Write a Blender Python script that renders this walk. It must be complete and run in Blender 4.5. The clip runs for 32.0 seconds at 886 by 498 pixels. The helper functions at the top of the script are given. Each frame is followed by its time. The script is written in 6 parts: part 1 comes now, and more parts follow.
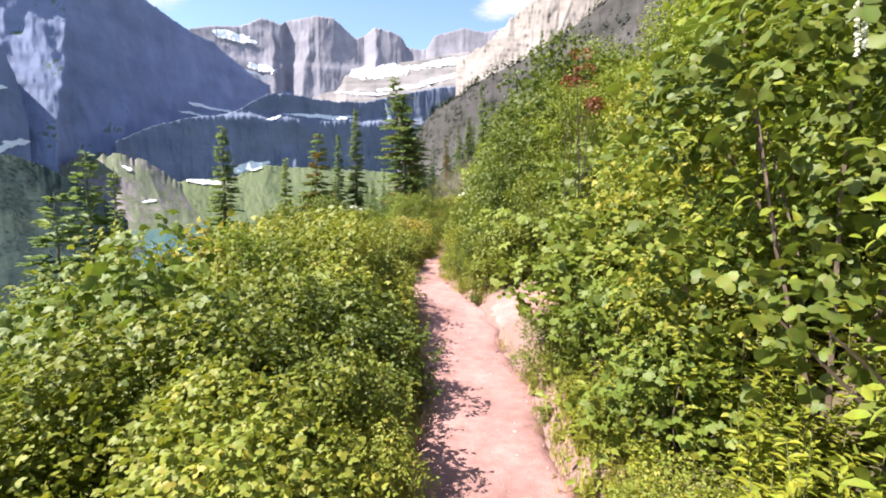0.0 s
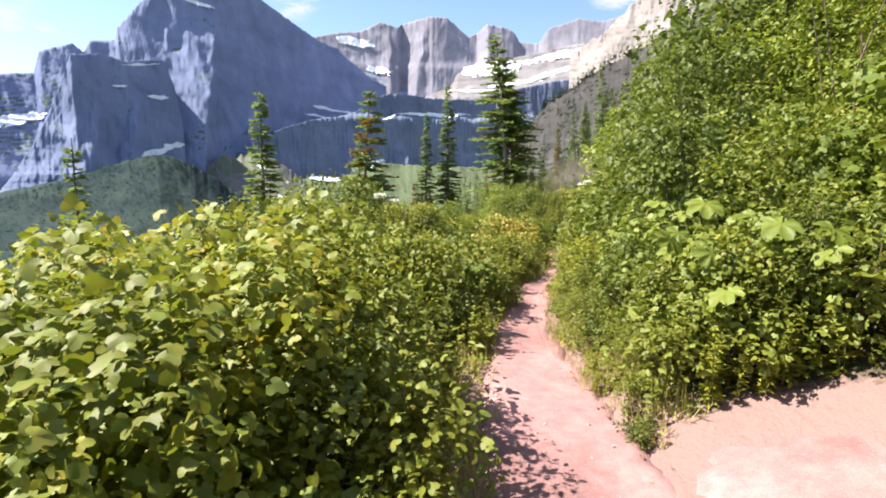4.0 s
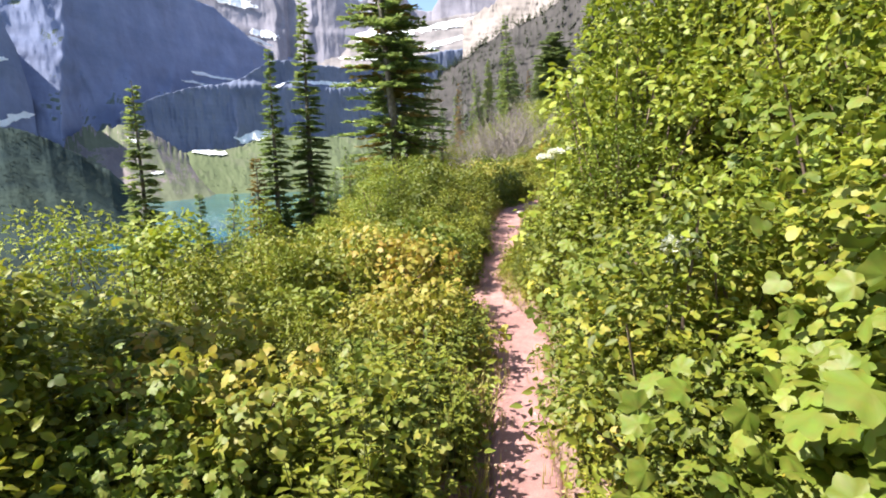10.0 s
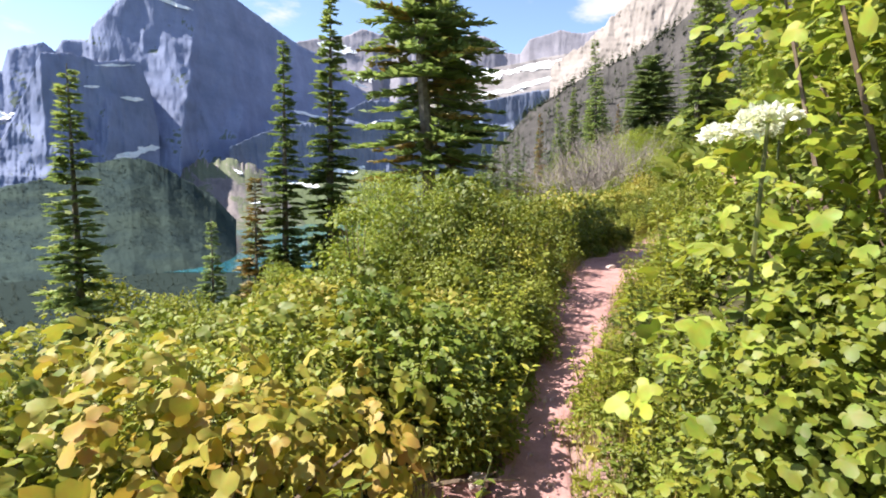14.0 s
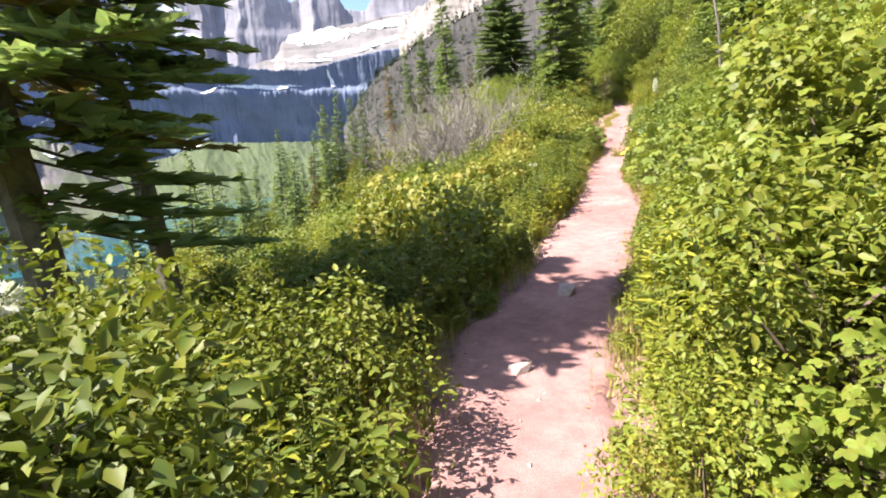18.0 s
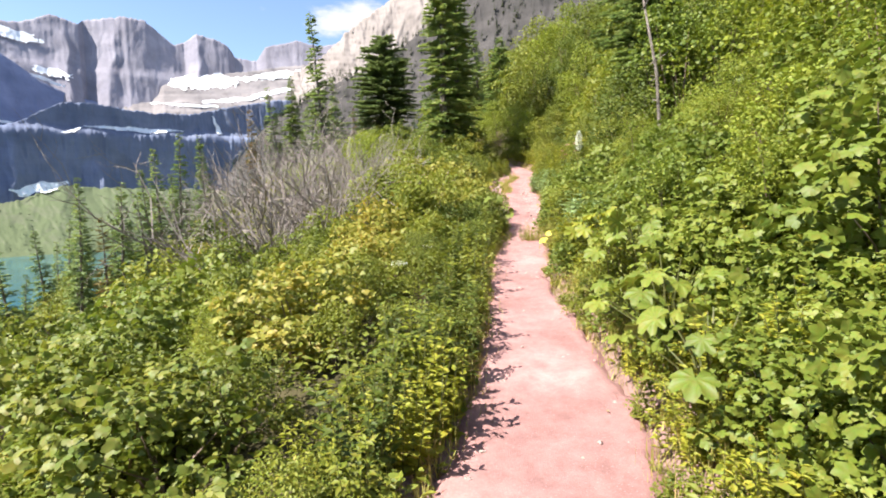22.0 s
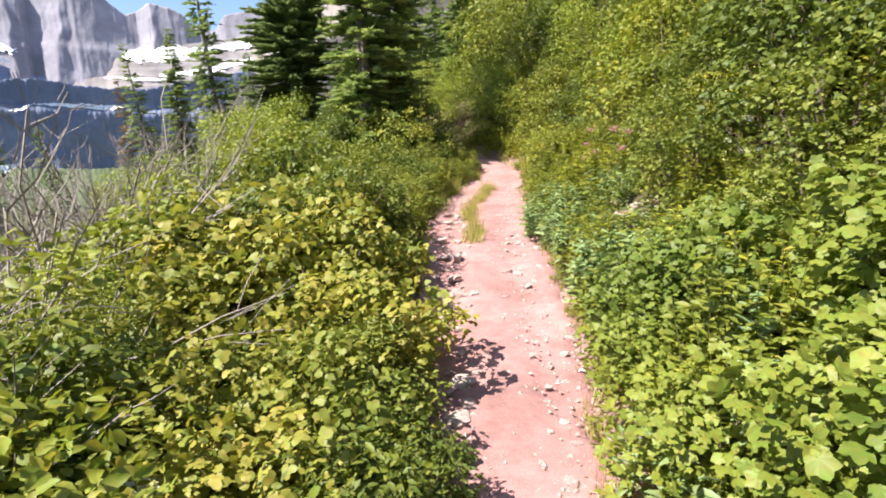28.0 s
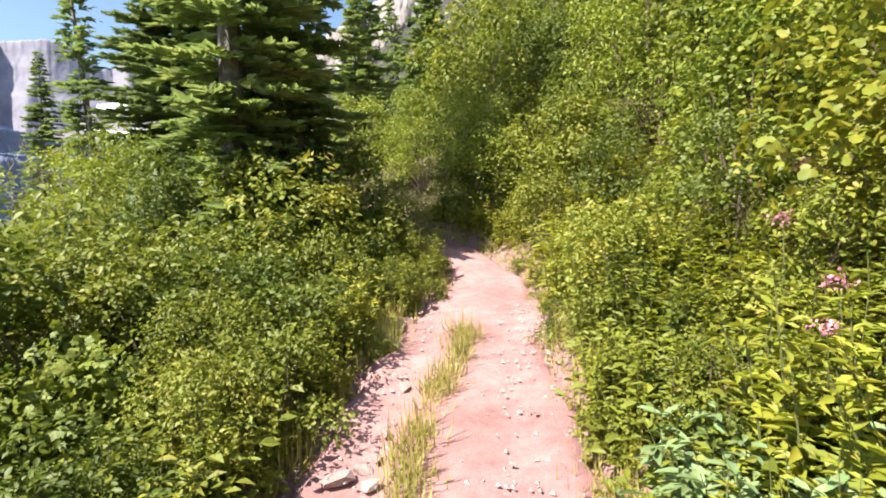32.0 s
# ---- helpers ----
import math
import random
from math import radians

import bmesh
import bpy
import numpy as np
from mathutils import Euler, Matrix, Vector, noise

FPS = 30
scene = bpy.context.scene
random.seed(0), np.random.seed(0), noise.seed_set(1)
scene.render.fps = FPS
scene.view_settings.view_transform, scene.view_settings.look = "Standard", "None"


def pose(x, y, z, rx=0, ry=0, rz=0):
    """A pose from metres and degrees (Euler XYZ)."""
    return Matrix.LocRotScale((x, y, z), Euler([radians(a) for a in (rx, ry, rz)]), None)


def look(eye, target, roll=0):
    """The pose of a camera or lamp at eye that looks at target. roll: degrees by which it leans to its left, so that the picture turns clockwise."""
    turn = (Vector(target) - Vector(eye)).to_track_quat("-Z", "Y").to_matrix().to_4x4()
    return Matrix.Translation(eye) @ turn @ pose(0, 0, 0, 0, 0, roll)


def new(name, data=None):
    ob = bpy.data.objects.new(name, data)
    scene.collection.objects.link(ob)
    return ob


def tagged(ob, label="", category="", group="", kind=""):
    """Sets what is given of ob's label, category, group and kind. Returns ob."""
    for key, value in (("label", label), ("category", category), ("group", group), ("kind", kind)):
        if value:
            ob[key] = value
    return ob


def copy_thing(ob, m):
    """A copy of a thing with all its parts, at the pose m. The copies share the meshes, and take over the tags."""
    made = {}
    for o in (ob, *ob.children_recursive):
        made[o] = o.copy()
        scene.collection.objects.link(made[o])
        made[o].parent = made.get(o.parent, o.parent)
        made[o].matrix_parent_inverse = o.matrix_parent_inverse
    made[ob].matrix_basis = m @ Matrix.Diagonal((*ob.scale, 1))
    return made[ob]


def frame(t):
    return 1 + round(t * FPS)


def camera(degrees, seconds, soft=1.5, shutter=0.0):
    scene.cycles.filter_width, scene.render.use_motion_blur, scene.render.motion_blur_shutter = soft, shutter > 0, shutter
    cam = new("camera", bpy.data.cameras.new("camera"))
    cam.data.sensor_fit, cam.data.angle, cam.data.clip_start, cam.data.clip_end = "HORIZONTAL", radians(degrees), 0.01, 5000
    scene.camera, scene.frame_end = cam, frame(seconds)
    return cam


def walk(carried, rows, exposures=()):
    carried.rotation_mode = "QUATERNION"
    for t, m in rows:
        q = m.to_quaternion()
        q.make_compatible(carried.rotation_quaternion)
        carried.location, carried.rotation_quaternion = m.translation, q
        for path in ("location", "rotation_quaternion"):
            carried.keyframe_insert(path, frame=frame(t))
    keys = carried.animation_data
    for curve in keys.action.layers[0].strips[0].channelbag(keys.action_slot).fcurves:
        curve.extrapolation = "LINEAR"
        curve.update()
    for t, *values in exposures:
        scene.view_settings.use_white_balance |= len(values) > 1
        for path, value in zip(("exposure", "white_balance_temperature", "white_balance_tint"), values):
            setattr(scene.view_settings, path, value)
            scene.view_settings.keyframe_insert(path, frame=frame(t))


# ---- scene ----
cam = camera(82.40, 32.0, soft=1.9)
# path-begin
PATH = [
    (0.0, look((0.025, -2.316, 1.579), (0.002, 7.605, 0.326), 0.87)),
    (0.5, look((0.035, -1.815, 1.598), (-0.430, 8.084, 0.258), 1.68)),
    (1.0, look((0.084, -1.270, 1.633), (-0.952, 8.620, 0.579), 2.06)),
    (1.5, look((0.089, -0.760, 1.648), (-1.177, 9.033, 0.066), 2.63)),
    (2.0, look((0.075, -0.316, 1.644), (-1.958, 9.301, -0.193), 3.18)),
    (2.5, look((0.014, 0.209, 1.633), (-2.238, 9.870, 0.368), 3.59)),
    (4.5, look((-0.071, 2.569, 1.283), (-2.163, 12.252, -0.077), 0.16)),
    (5.0, look((-0.212, 3.093, 1.314), (-2.443, 12.770, 0.137), 1.02)),
    (5.5, look((-0.248, 3.594, 1.377), (-2.571, 13.241, 0.130), 1.28)),
    (6.0, look((-0.281, 4.106, 1.399), (-2.313, 13.819, 0.160), 1.41)),
    (6.5, look((-0.386, 4.603, 1.423), (-1.942, 14.406, 0.205), 1.81)),
    (7.0, look((-0.462, 5.134, 1.467), (-1.700, 14.975, 0.192), 2.47)),
    (7.5, look((-0.540, 5.554, 1.503), (-1.514, 15.408, 0.107), 3.06)),
    (8.0, look((-0.480, 6.017, 1.506), (-1.434, 15.854, -0.014), 1.50)),
    (8.5, look((-0.520, 6.528, 1.466), (-1.291, 16.305, -0.483), 1.31)),
    (9.0, look((-0.538, 6.993, 1.416), (-1.406, 16.792, -0.379), 0.38)),
    (9.5, look((-0.473, 7.531, 1.379), (-0.728, 17.406, -0.177), -0.56)),
    (10.0, look((-0.400, 7.972, 1.338), (-0.598, 17.790, -0.548), -0.09)),
    (10.5, look((-0.324, 8.377, 1.319), (-0.744, 18.165, -0.686), 0.34)),
    (11.0, look((-0.308, 8.763, 1.318), (-1.042, 18.568, -0.508), -0.45)),
    (11.5, look((-0.256, 9.181, 1.311), (-0.960, 19.096, 0.221), -1.31)),
    (12.0, look((-0.206, 9.647, 1.247), (-0.103, 19.607, 0.358), 0.39)),
    (12.5, look((-0.149, 10.134, 1.175), (-0.543, 20.078, 0.200), 1.11)),
    (13.0, look((-0.143, 10.543, 1.119), (-0.610, 20.481, 0.106), 0.42)),
    (13.5, look((-0.109, 10.956, 1.096), (-1.386, 20.819, 0.051), 0.46)),
    (15.5, look((0.048, 13.035, 1.177), (-2.025, 22.674, -0.491), 1.97)),
    (16.0, look((0.043, 13.710, 1.229), (-1.033, 23.535, -0.293), 2.04)),
    (16.5, look((0.015, 14.309, 1.277), (0.012, 24.150, -0.496), 0.49)),
    (17.0, look((0.074, 14.818, 1.329), (-0.159, 24.578, -0.838), -2.16)),
    (17.5, look((0.194, 15.247, 1.325), (-0.254, 25.030, -0.698), -2.72)),
    (18.0, look((0.358, 15.733, 1.323), (1.155, 25.514, -0.599), -2.67)),
    (18.5, look((0.443, 16.284, 1.336), (1.044, 26.112, -0.414), -2.93)),
    (19.0, look((0.606, 16.833, 1.364), (1.850, 26.639, -0.147), -3.12)),
    (19.5, look((0.775, 17.385, 1.396), (2.607, 27.146, 0.228), -3.81)),
    (20.0, look((0.991, 17.934, 1.435), (3.034, 27.671, 0.429), -3.44)),
    (20.5, look((1.150, 18.496, 1.486), (3.047, 28.246, 0.325), -2.66)),
    (21.0, look((1.344, 19.016, 1.537), (3.392, 28.743, 0.447), -2.22)),
    (21.5, look((1.547, 19.533, 1.599), (4.292, 29.104, 0.677), -1.42)),
    (22.0, look((1.790, 19.973, 1.629), (4.702, 29.492, 0.672), -0.89)),
    (22.5, look((2.122, 20.499, 1.660), (5.387, 29.838, 0.201), -0.67)),
    (23.0, look((2.356, 21.034, 1.725), (5.563, 30.432, 0.547), -1.36)),
    (23.5, look((2.595, 21.608, 1.796), (5.678, 31.095, 1.085), -1.67)),
    (24.0, look((2.809, 22.146, 1.865), (5.762, 31.660, 0.991), -1.74)),
    (24.5, look((2.984, 22.624, 1.946), (5.761, 32.168, 0.847), -1.75)),
    (25.0, look((3.211, 23.103, 2.008), (6.183, 32.578, 0.830), -2.02)),
    (25.5, look((3.438, 23.690, 2.054), (6.488, 33.177, 1.214), -2.70)),
    (26.0, look((3.773, 24.309, 2.092), (7.014, 33.753, 1.547), -2.64)),
    (26.5, look((4.102, 24.897, 2.165), (7.448, 34.278, 1.267), -2.52)),
    (28.5, look((5.051, 26.913, 2.758), (8.378, 36.214, 1.207), -2.62)),
    (29.0, look((5.339, 27.411, 2.826), (8.710, 36.704, 1.317), -1.31)),
    (29.5, look((5.652, 27.946, 2.830), (8.951, 37.157, 0.762), -0.49)),
    (30.0, look((5.898, 28.541, 2.864), (8.976, 37.952, 1.460), -0.14)),
    (30.5, look((6.094, 29.132, 2.900), (9.155, 38.620, 2.123), -0.52)),
    (31.0, look((6.360, 29.640, 2.951), (9.514, 39.114, 2.408), -0.81)),
    (31.5, look((6.629, 30.316, 3.013), (10.270, 39.621, 2.624), -1.19)),
    (32.0, look((6.882, 30.909, 3.076), (10.828, 40.088, 2.665), -1.36)),
]
# path-end
walk(cam, PATH, [(0.0, 1.52), (2.5, 1.52), (5.0, 1.44), (6.2, 1.60), (9.0, 1.60), (11.0, 1.46), (13.5, 1.45), (15.5, 1.52), (18.5, 1.66), (20.0, 1.48), (21.5, 1.46), (24.5, 1.45), (30.0, 1.42), (32.0, 1.52)])

# ---- sky and sun ----
SUN_WAY = Vector((-0.60, -0.14, 0.788)).normalized()
world = bpy.data.worlds.new("sky")
scene.world = world
world.use_nodes = True
wn, wl = world.node_tree.nodes, world.node_tree.links
sky = wn.new("ShaderNodeTexSky")
sky.sky_type = "NISHITA"
sky.sun_disc = False
sky.sun_elevation = math.asin(SUN_WAY.z)
sky.sun_rotation = math.atan2(SUN_WAY.x, SUN_WAY.y)
sky.altitude = 1700
sky.air_density = 1.0
sky.dust_density = 1.6
sky.ozone_density = 0.7
co = wn.new("ShaderNodeTexCoord")
mp = wn.new("ShaderNodeMapping")
mp.inputs["Scale"].default_value = (5.5, 5.5, 14.0)
mp.inputs["Location"].default_value = (1.3, 0.4, 0.2)
wl.new(co.outputs["Generated"], mp.inputs["Vector"])
puff = wn.new("ShaderNodeTexNoise")
puff.inputs["Scale"].default_value, puff.inputs["Detail"].default_value, puff.inputs["Roughness"].default_value = 1.0, 7.0, 0.55
wl.new(mp.outputs[0], puff.inputs["Vector"])
thin = wn.new("ShaderNodeMapRange")
thin.inputs["From Min"].default_value, thin.inputs["From Max"].default_value = 0.53, 0.66
thin.interpolation_type = "SMOOTHSTEP"
wl.new(puff.outputs["Fac"], thin.inputs["Value"])
clouds = wn.new("ShaderNodeMix")
clouds.data_type = "RGBA"
wl.new(thin.outputs[0], clouds.inputs["Factor"])
wl.new(sky.outputs[0], clouds.inputs[6])
clouds.inputs[7].default_value = (3.6, 3.7, 3.8, 1)
wl.new(clouds.outputs[2], wn["Background"].inputs[0])
wn["Background"].inputs[1].default_value = 0.105
sun = new("sun", bpy.data.lights.new("sun", "SUN"))
sun.data.energy = 5.0
sun.data.angle = radians(0.55)
sun.data.color = (1.0, 0.95, 0.87)
sun.matrix_world = look(tuple(SUN_WAY * 100), (0, 0, 0))


# ---- materials ----
def mat_base(name, rough=0.8):
    m = bpy.data.materials.new(name)
    m.use_nodes = True
    n, l = m.node_tree.nodes, m.node_tree.links
    b = n["Principled BSDF"]
    b.inputs["Roughness"].default_value = rough
    return m, n, l, b


def ramp(n, stops):
    r = n.new("ShaderNodeValToRGB")
    e = r.color_ramp.elements
    while len(e) < len(stops):
        e.new(0.5)
    for k, (p, c) in zip(e, stops):
        k.position, k.color = p, (*c, 1)
    return r


def noise_tex(n, l, scale, detail=4.0, rough=0.6, space="Object"):
    co = n.new("ShaderNodeTexCoord")
    t = n.new("ShaderNodeTexNoise")
    t.inputs["Scale"].default_value, t.inputs["Detail"].default_value, t.inputs["Roughness"].default_value = scale, detail, rough
    l.new(co.outputs[space], t.inputs["Vector"])
    return t


def mixed(n, l, kind, fac, a, b):
    m = n.new("ShaderNodeMix")
    m.data_type = "RGBA"
    m.blend_type = kind
    for sock, v in ((m.inputs[0], fac), (m.inputs[6], a), (m.inputs[7], b)):
        if hasattr(v, "is_linked"):
            l.new(v, sock)
        elif isinstance(v, (int, float)):
            sock.default_value = v
        else:
            sock.default_value = (*v, 1)
    return m.outputs[2]


def bumped(n, l, b, height, strength, dist):
    k = n.new("ShaderNodeBump")
    k.inputs["Strength"].default_value, k.inputs["Distance"].default_value = strength, dist
    l.new(height, k.inputs["Height"])
    l.new(k.outputs[0], b.inputs["Normal"])


def leaf_mat(name, stops, translucent=0.38, rough=0.54, shift=0.45):
    """Leaves: tone along the ramp by plant, by clump and by single leaf."""
    m, n, l, b = mat_base(name, rough)
    geo, info = n.new("ShaderNodeNewGeometry"), n.new("ShaderNodeObjectInfo")
    add = n.new("ShaderNodeMath")
    add.operation = "MULTIPLY_ADD"
    l.new(info.outputs["Random"], add.inputs[0])
    add.inputs[1].default_value = shift
    mul = n.new("ShaderNodeMath")
    mul.operation = "MULTIPLY"
    l.new(geo.outputs["Random Per Island"], mul.inputs[0])
    mul.inputs[1].default_value = 0.4 * (1 - shift)
    clump = n.new("ShaderNodeMapRange")
    clump.inputs["From Min"].default_value, clump.inputs["From Max"].default_value = 0.33, 0.67
    l.new(noise_tex(n, l, 3.4, 2).outputs["Fac"], clump.inputs["Value"])
    both = n.new("ShaderNodeMath")
    both.operation = "MULTIPLY_ADD"
    l.new(clump.outputs[0], both.inputs[0])
    both.inputs[1].default_value = 0.6 * (1 - shift)
    l.new(mul.outputs[0], both.inputs[2])
    l.new(both.outputs[0], add.inputs[2])
    r = ramp(n, stops)
    l.new(add.outputs[0], r.inputs[0])
    t = noise_tex(n, l, 40, 3)
    col = mixed(n, l, "OVERLAY", 0.35, r.outputs[0], t.outputs["Color"])
    l.new(col, b.inputs["Base Color"])
    b.inputs["Specular IOR Level"].default_value = 0.4
    tr = n.new("ShaderNodeBsdfTranslucent")
    l.new(mixed(n, l, "MULTIPLY", 0.5, col, (1.0, 1.0, 0.45)), tr.inputs["Color"])
    mx = n.new("ShaderNodeMixShader")
    mx.inputs[0].default_value = translucent
    l.new(b.outputs[0], mx.inputs[1])
    l.new(tr.outputs[0], mx.inputs[2])
    l.new(mx.outputs[0], n["Material Output"].inputs["Surface"])
    return m


def plain_mat(name, a, b2, scale, rough=0.85, bump=0.3, dist=0.01, detail=6):
    m, n, l, b = mat_base(name, rough)
    t = noise_tex(n, l, scale, detail)
    r = ramp(n, [(0.3, a), (0.7, b2)])
    l.new(t.outputs["Fac"], r.inputs[0])
    fine = noise_tex(n, l, scale * 9, 3)
    l.new(mixed(n, l, "OVERLAY", 0.3, r.outputs[0], fine.outputs["Color"]), b.inputs["Base Color"])
    if bump:
        bumped(n, l, b, fine.outputs["Fac"], bump, dist)
    return m


M_SHRUB = leaf_mat("shrub_leaf", [(0.0, (0.053, 0.075, 0.013)), (0.3, (0.125, 0.155, 0.024)), (0.5, (0.200, 0.212, 0.022)), (0.66, (0.215, 0.250, 0.037)), (0.85, (0.335, 0.310, 0.040)), (1.0, (0.470, 0.370, 0.085))])
M_LIGHT = leaf_mat("light_herb_leaf", [(0.0, (0.125, 0.158, 0.016)), (0.5, (0.281, 0.291, 0.031)), (0.9, (0.431, 0.406, 0.058)), (1.0, (0.565, 0.442, 0.094))])
M_MAPLE = leaf_mat("maple_leaf", [(0.0, (0.073, 0.106, 0.014)), (0.28, (0.146, 0.199, 0.026)), (0.5, (0.250, 0.275, 0.026)), (0.66, (0.244, 0.300, 0.044)), (0.85, (0.345, 0.360, 0.046)), (1.0, (0.440, 0.395, 0.075))])
M_ALDER = leaf_mat("alder_leaf", [(0.0, (0.070, 0.097, 0.015)), (0.35, (0.155, 0.188, 0.024)), (0.55, (0.228, 0.242, 0.025)), (0.82, (0.330, 0.300, 0.040)), (1.0, (0.450, 0.300, 0.075))])
M_GOLD = leaf_mat("turning_leaf", [(0.0, (0.09, 0.135, 0.022)), (0.35, (0.19, 0.215, 0.034)), (0.65, (0.33, 0.30, 0.05)), (0.88, (0.40, 0.27, 0.055)), (1.0, (0.29, 0.12, 0.04))])
M_BIG = leaf_mat("broad_leaf", [(0.0, (0.084, 0.128, 0.02)), (0.5, (0.172, 0.21, 0.029)), (1.0, (0.29, 0.31, 0.055))], 0.36)
M_DEEP = leaf_mat("deep_green_leaf", [(0.0, (0.047, 0.070, 0.014)), (0.4, (0.113, 0.147, 0.022)), (0.75, (0.218, 0.239, 0.032)), (1.0, (0.374, 0.352, 0.066))])
M_YELLOW = leaf_mat("yellow_leaf", [(0.0, (0.55, 0.50, 0.05)), (1.0, (0.75, 0.65, 0.12))], 0.4)
M_SAGE = leaf_mat("grey_green_leaf", [(0.0, (0.15, 0.21, 0.085)), (0.6, (0.27, 0.35, 0.14)), (1.0, (0.43, 0.48, 0.22))], 0.28)
M_GRASS = leaf_mat("grass_blade", [(0.0, (0.149, 0.180, 0.037)), (0.5, (0.328, 0.312, 0.076)), (1.0, (0.671, 0.457, 0.216))], 0.35)
M_RED = leaf_mat("red_leaf", [(0.0, (0.13, 0.04, 0.02)), (0.6, (0.24, 0.065, 0.03)), (1.0, (0.24, 0.15, 0.04))], 0.3)
M_FIR = leaf_mat("fir_needle", [(0.0, (0.115, 0.181, 0.072)), (0.6, (0.256, 0.325, 0.114)), (1.0, (0.486, 0.500, 0.192))], 0.42, 0.6, 0.25)
# Dark copy of the fir needles with the valley's shade put into the colour.
M_FIRSHADE = leaf_mat("shade_toned_fir_needle", [(0.0, (0.012, 0.022, 0.016)), (0.6, (0.025, 0.038, 0.024)), (1.0, (0.05, 0.06, 0.035))], 0.1, 0.9, 0.25)
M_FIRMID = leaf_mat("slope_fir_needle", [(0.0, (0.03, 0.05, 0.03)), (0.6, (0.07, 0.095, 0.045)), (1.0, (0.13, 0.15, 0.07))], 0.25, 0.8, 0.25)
M_FIRDRY = leaf_mat("dry_fir_needle", [(0.0, (0.10, 0.12, 0.04)), (0.5, (0.24, 0.19, 0.06)), (1.0, (0.42, 0.2, 0.07))], 0.2, 0.6, 0.3)
M_PINE = leaf_mat("pine_needle", [(0.0, (0.12, 0.17, 0.08)), (0.6, (0.24, 0.30, 0.13)), (1.0, (0.38, 0.42, 0.2))], 0.35, 0.6, 0.3)
M_WHITE = leaf_mat("white_petal", [(0.0, (0.72, 0.72, 0.66)), (1.0, (0.86, 0.86, 0.8))], 0.3)
M_PINK = leaf_mat("pink_petal", [(0.0, (0.55, 0.2, 0.3)), (1.0, (0.7, 0.35, 0.4))], 0.3)
M_BARK = plain_mat("bark", (0.09, 0.072, 0.06), (0.28, 0.235, 0.2), 14, 0.9, 0.8, 0.02)
M_STEM = plain_mat("green_stem", (0.07, 0.09, 0.025), (0.14, 0.13, 0.04), 20, 0.6, 0.0)
M_TWIG = plain_mat("woody_twig", (0.09, 0.06, 0.04), (0.2, 0.14, 0.1), 20, 0.8, 0.0)
M_DEAD = plain_mat("dead_grey_wood", (0.15, 0.12, 0.105), (0.32, 0.27, 0.24), 18, 0.8, 0.4, 0.005)
M_STONE = plain_mat("argillite_stone", (0.30, 0.19, 0.17), (0.52, 0.38, 0.35), 7, 0.85, 0.6, 0.01)
M_ROCKPALE = plain_mat("pale_stone", (0.36, 0.26, 0.23), (0.54, 0.43, 0.39), 6, 0.85, 0.6, 0.01)


def trail_mat():
    m, n, l, b = mat_base("trail_dust", 0.95)
    big, mid, fine = noise_tex(n, l, 1.3, 5), noise_tex(n, l, 9, 6, 0.7), noise_tex(n, l, 130, 4, 0.7)
    r = ramp(n, [(0.3, (0.251, 0.126, 0.114)), (0.5, (0.335, 0.176, 0.163)), (0.72, (0.419, 0.235, 0.220))])
    l.new(big.outputs["Fac"], r.inputs[0])
    col = mixed(n, l, "OVERLAY", 0.6, r.outputs[0], mid.outputs["Fac"])
    col = mixed(n, l, "OVERLAY", 0.5, col, fine.outputs["Fac"])
    vo = n.new("ShaderNodeTexVoronoi")
    vo.inputs["Scale"].default_value = 55
    co = n.new("ShaderNodeTexCoord")
    l.new(co.outputs["Object"], vo.inputs["Vector"])
    peb = ramp(n, [(0.10, (1, 1, 1)), (0.2, (0, 0, 0))])
    l.new(vo.outputs["Distance"], peb.inputs[0])
    col = mixed(n, l, "MIX", peb.outputs[0], col, (0.40, 0.265, 0.25))
    l.new(col, b.inputs["Base Color"])
    ad = n.new("ShaderNodeMath")
    l.new(mid.outputs["Fac"], ad.inputs[0])
    l.new(fine.outputs["Fac"], ad.inputs[1])
    bumped(n, l, b, ad.outputs[0], 0.45, 0.02)
    return m


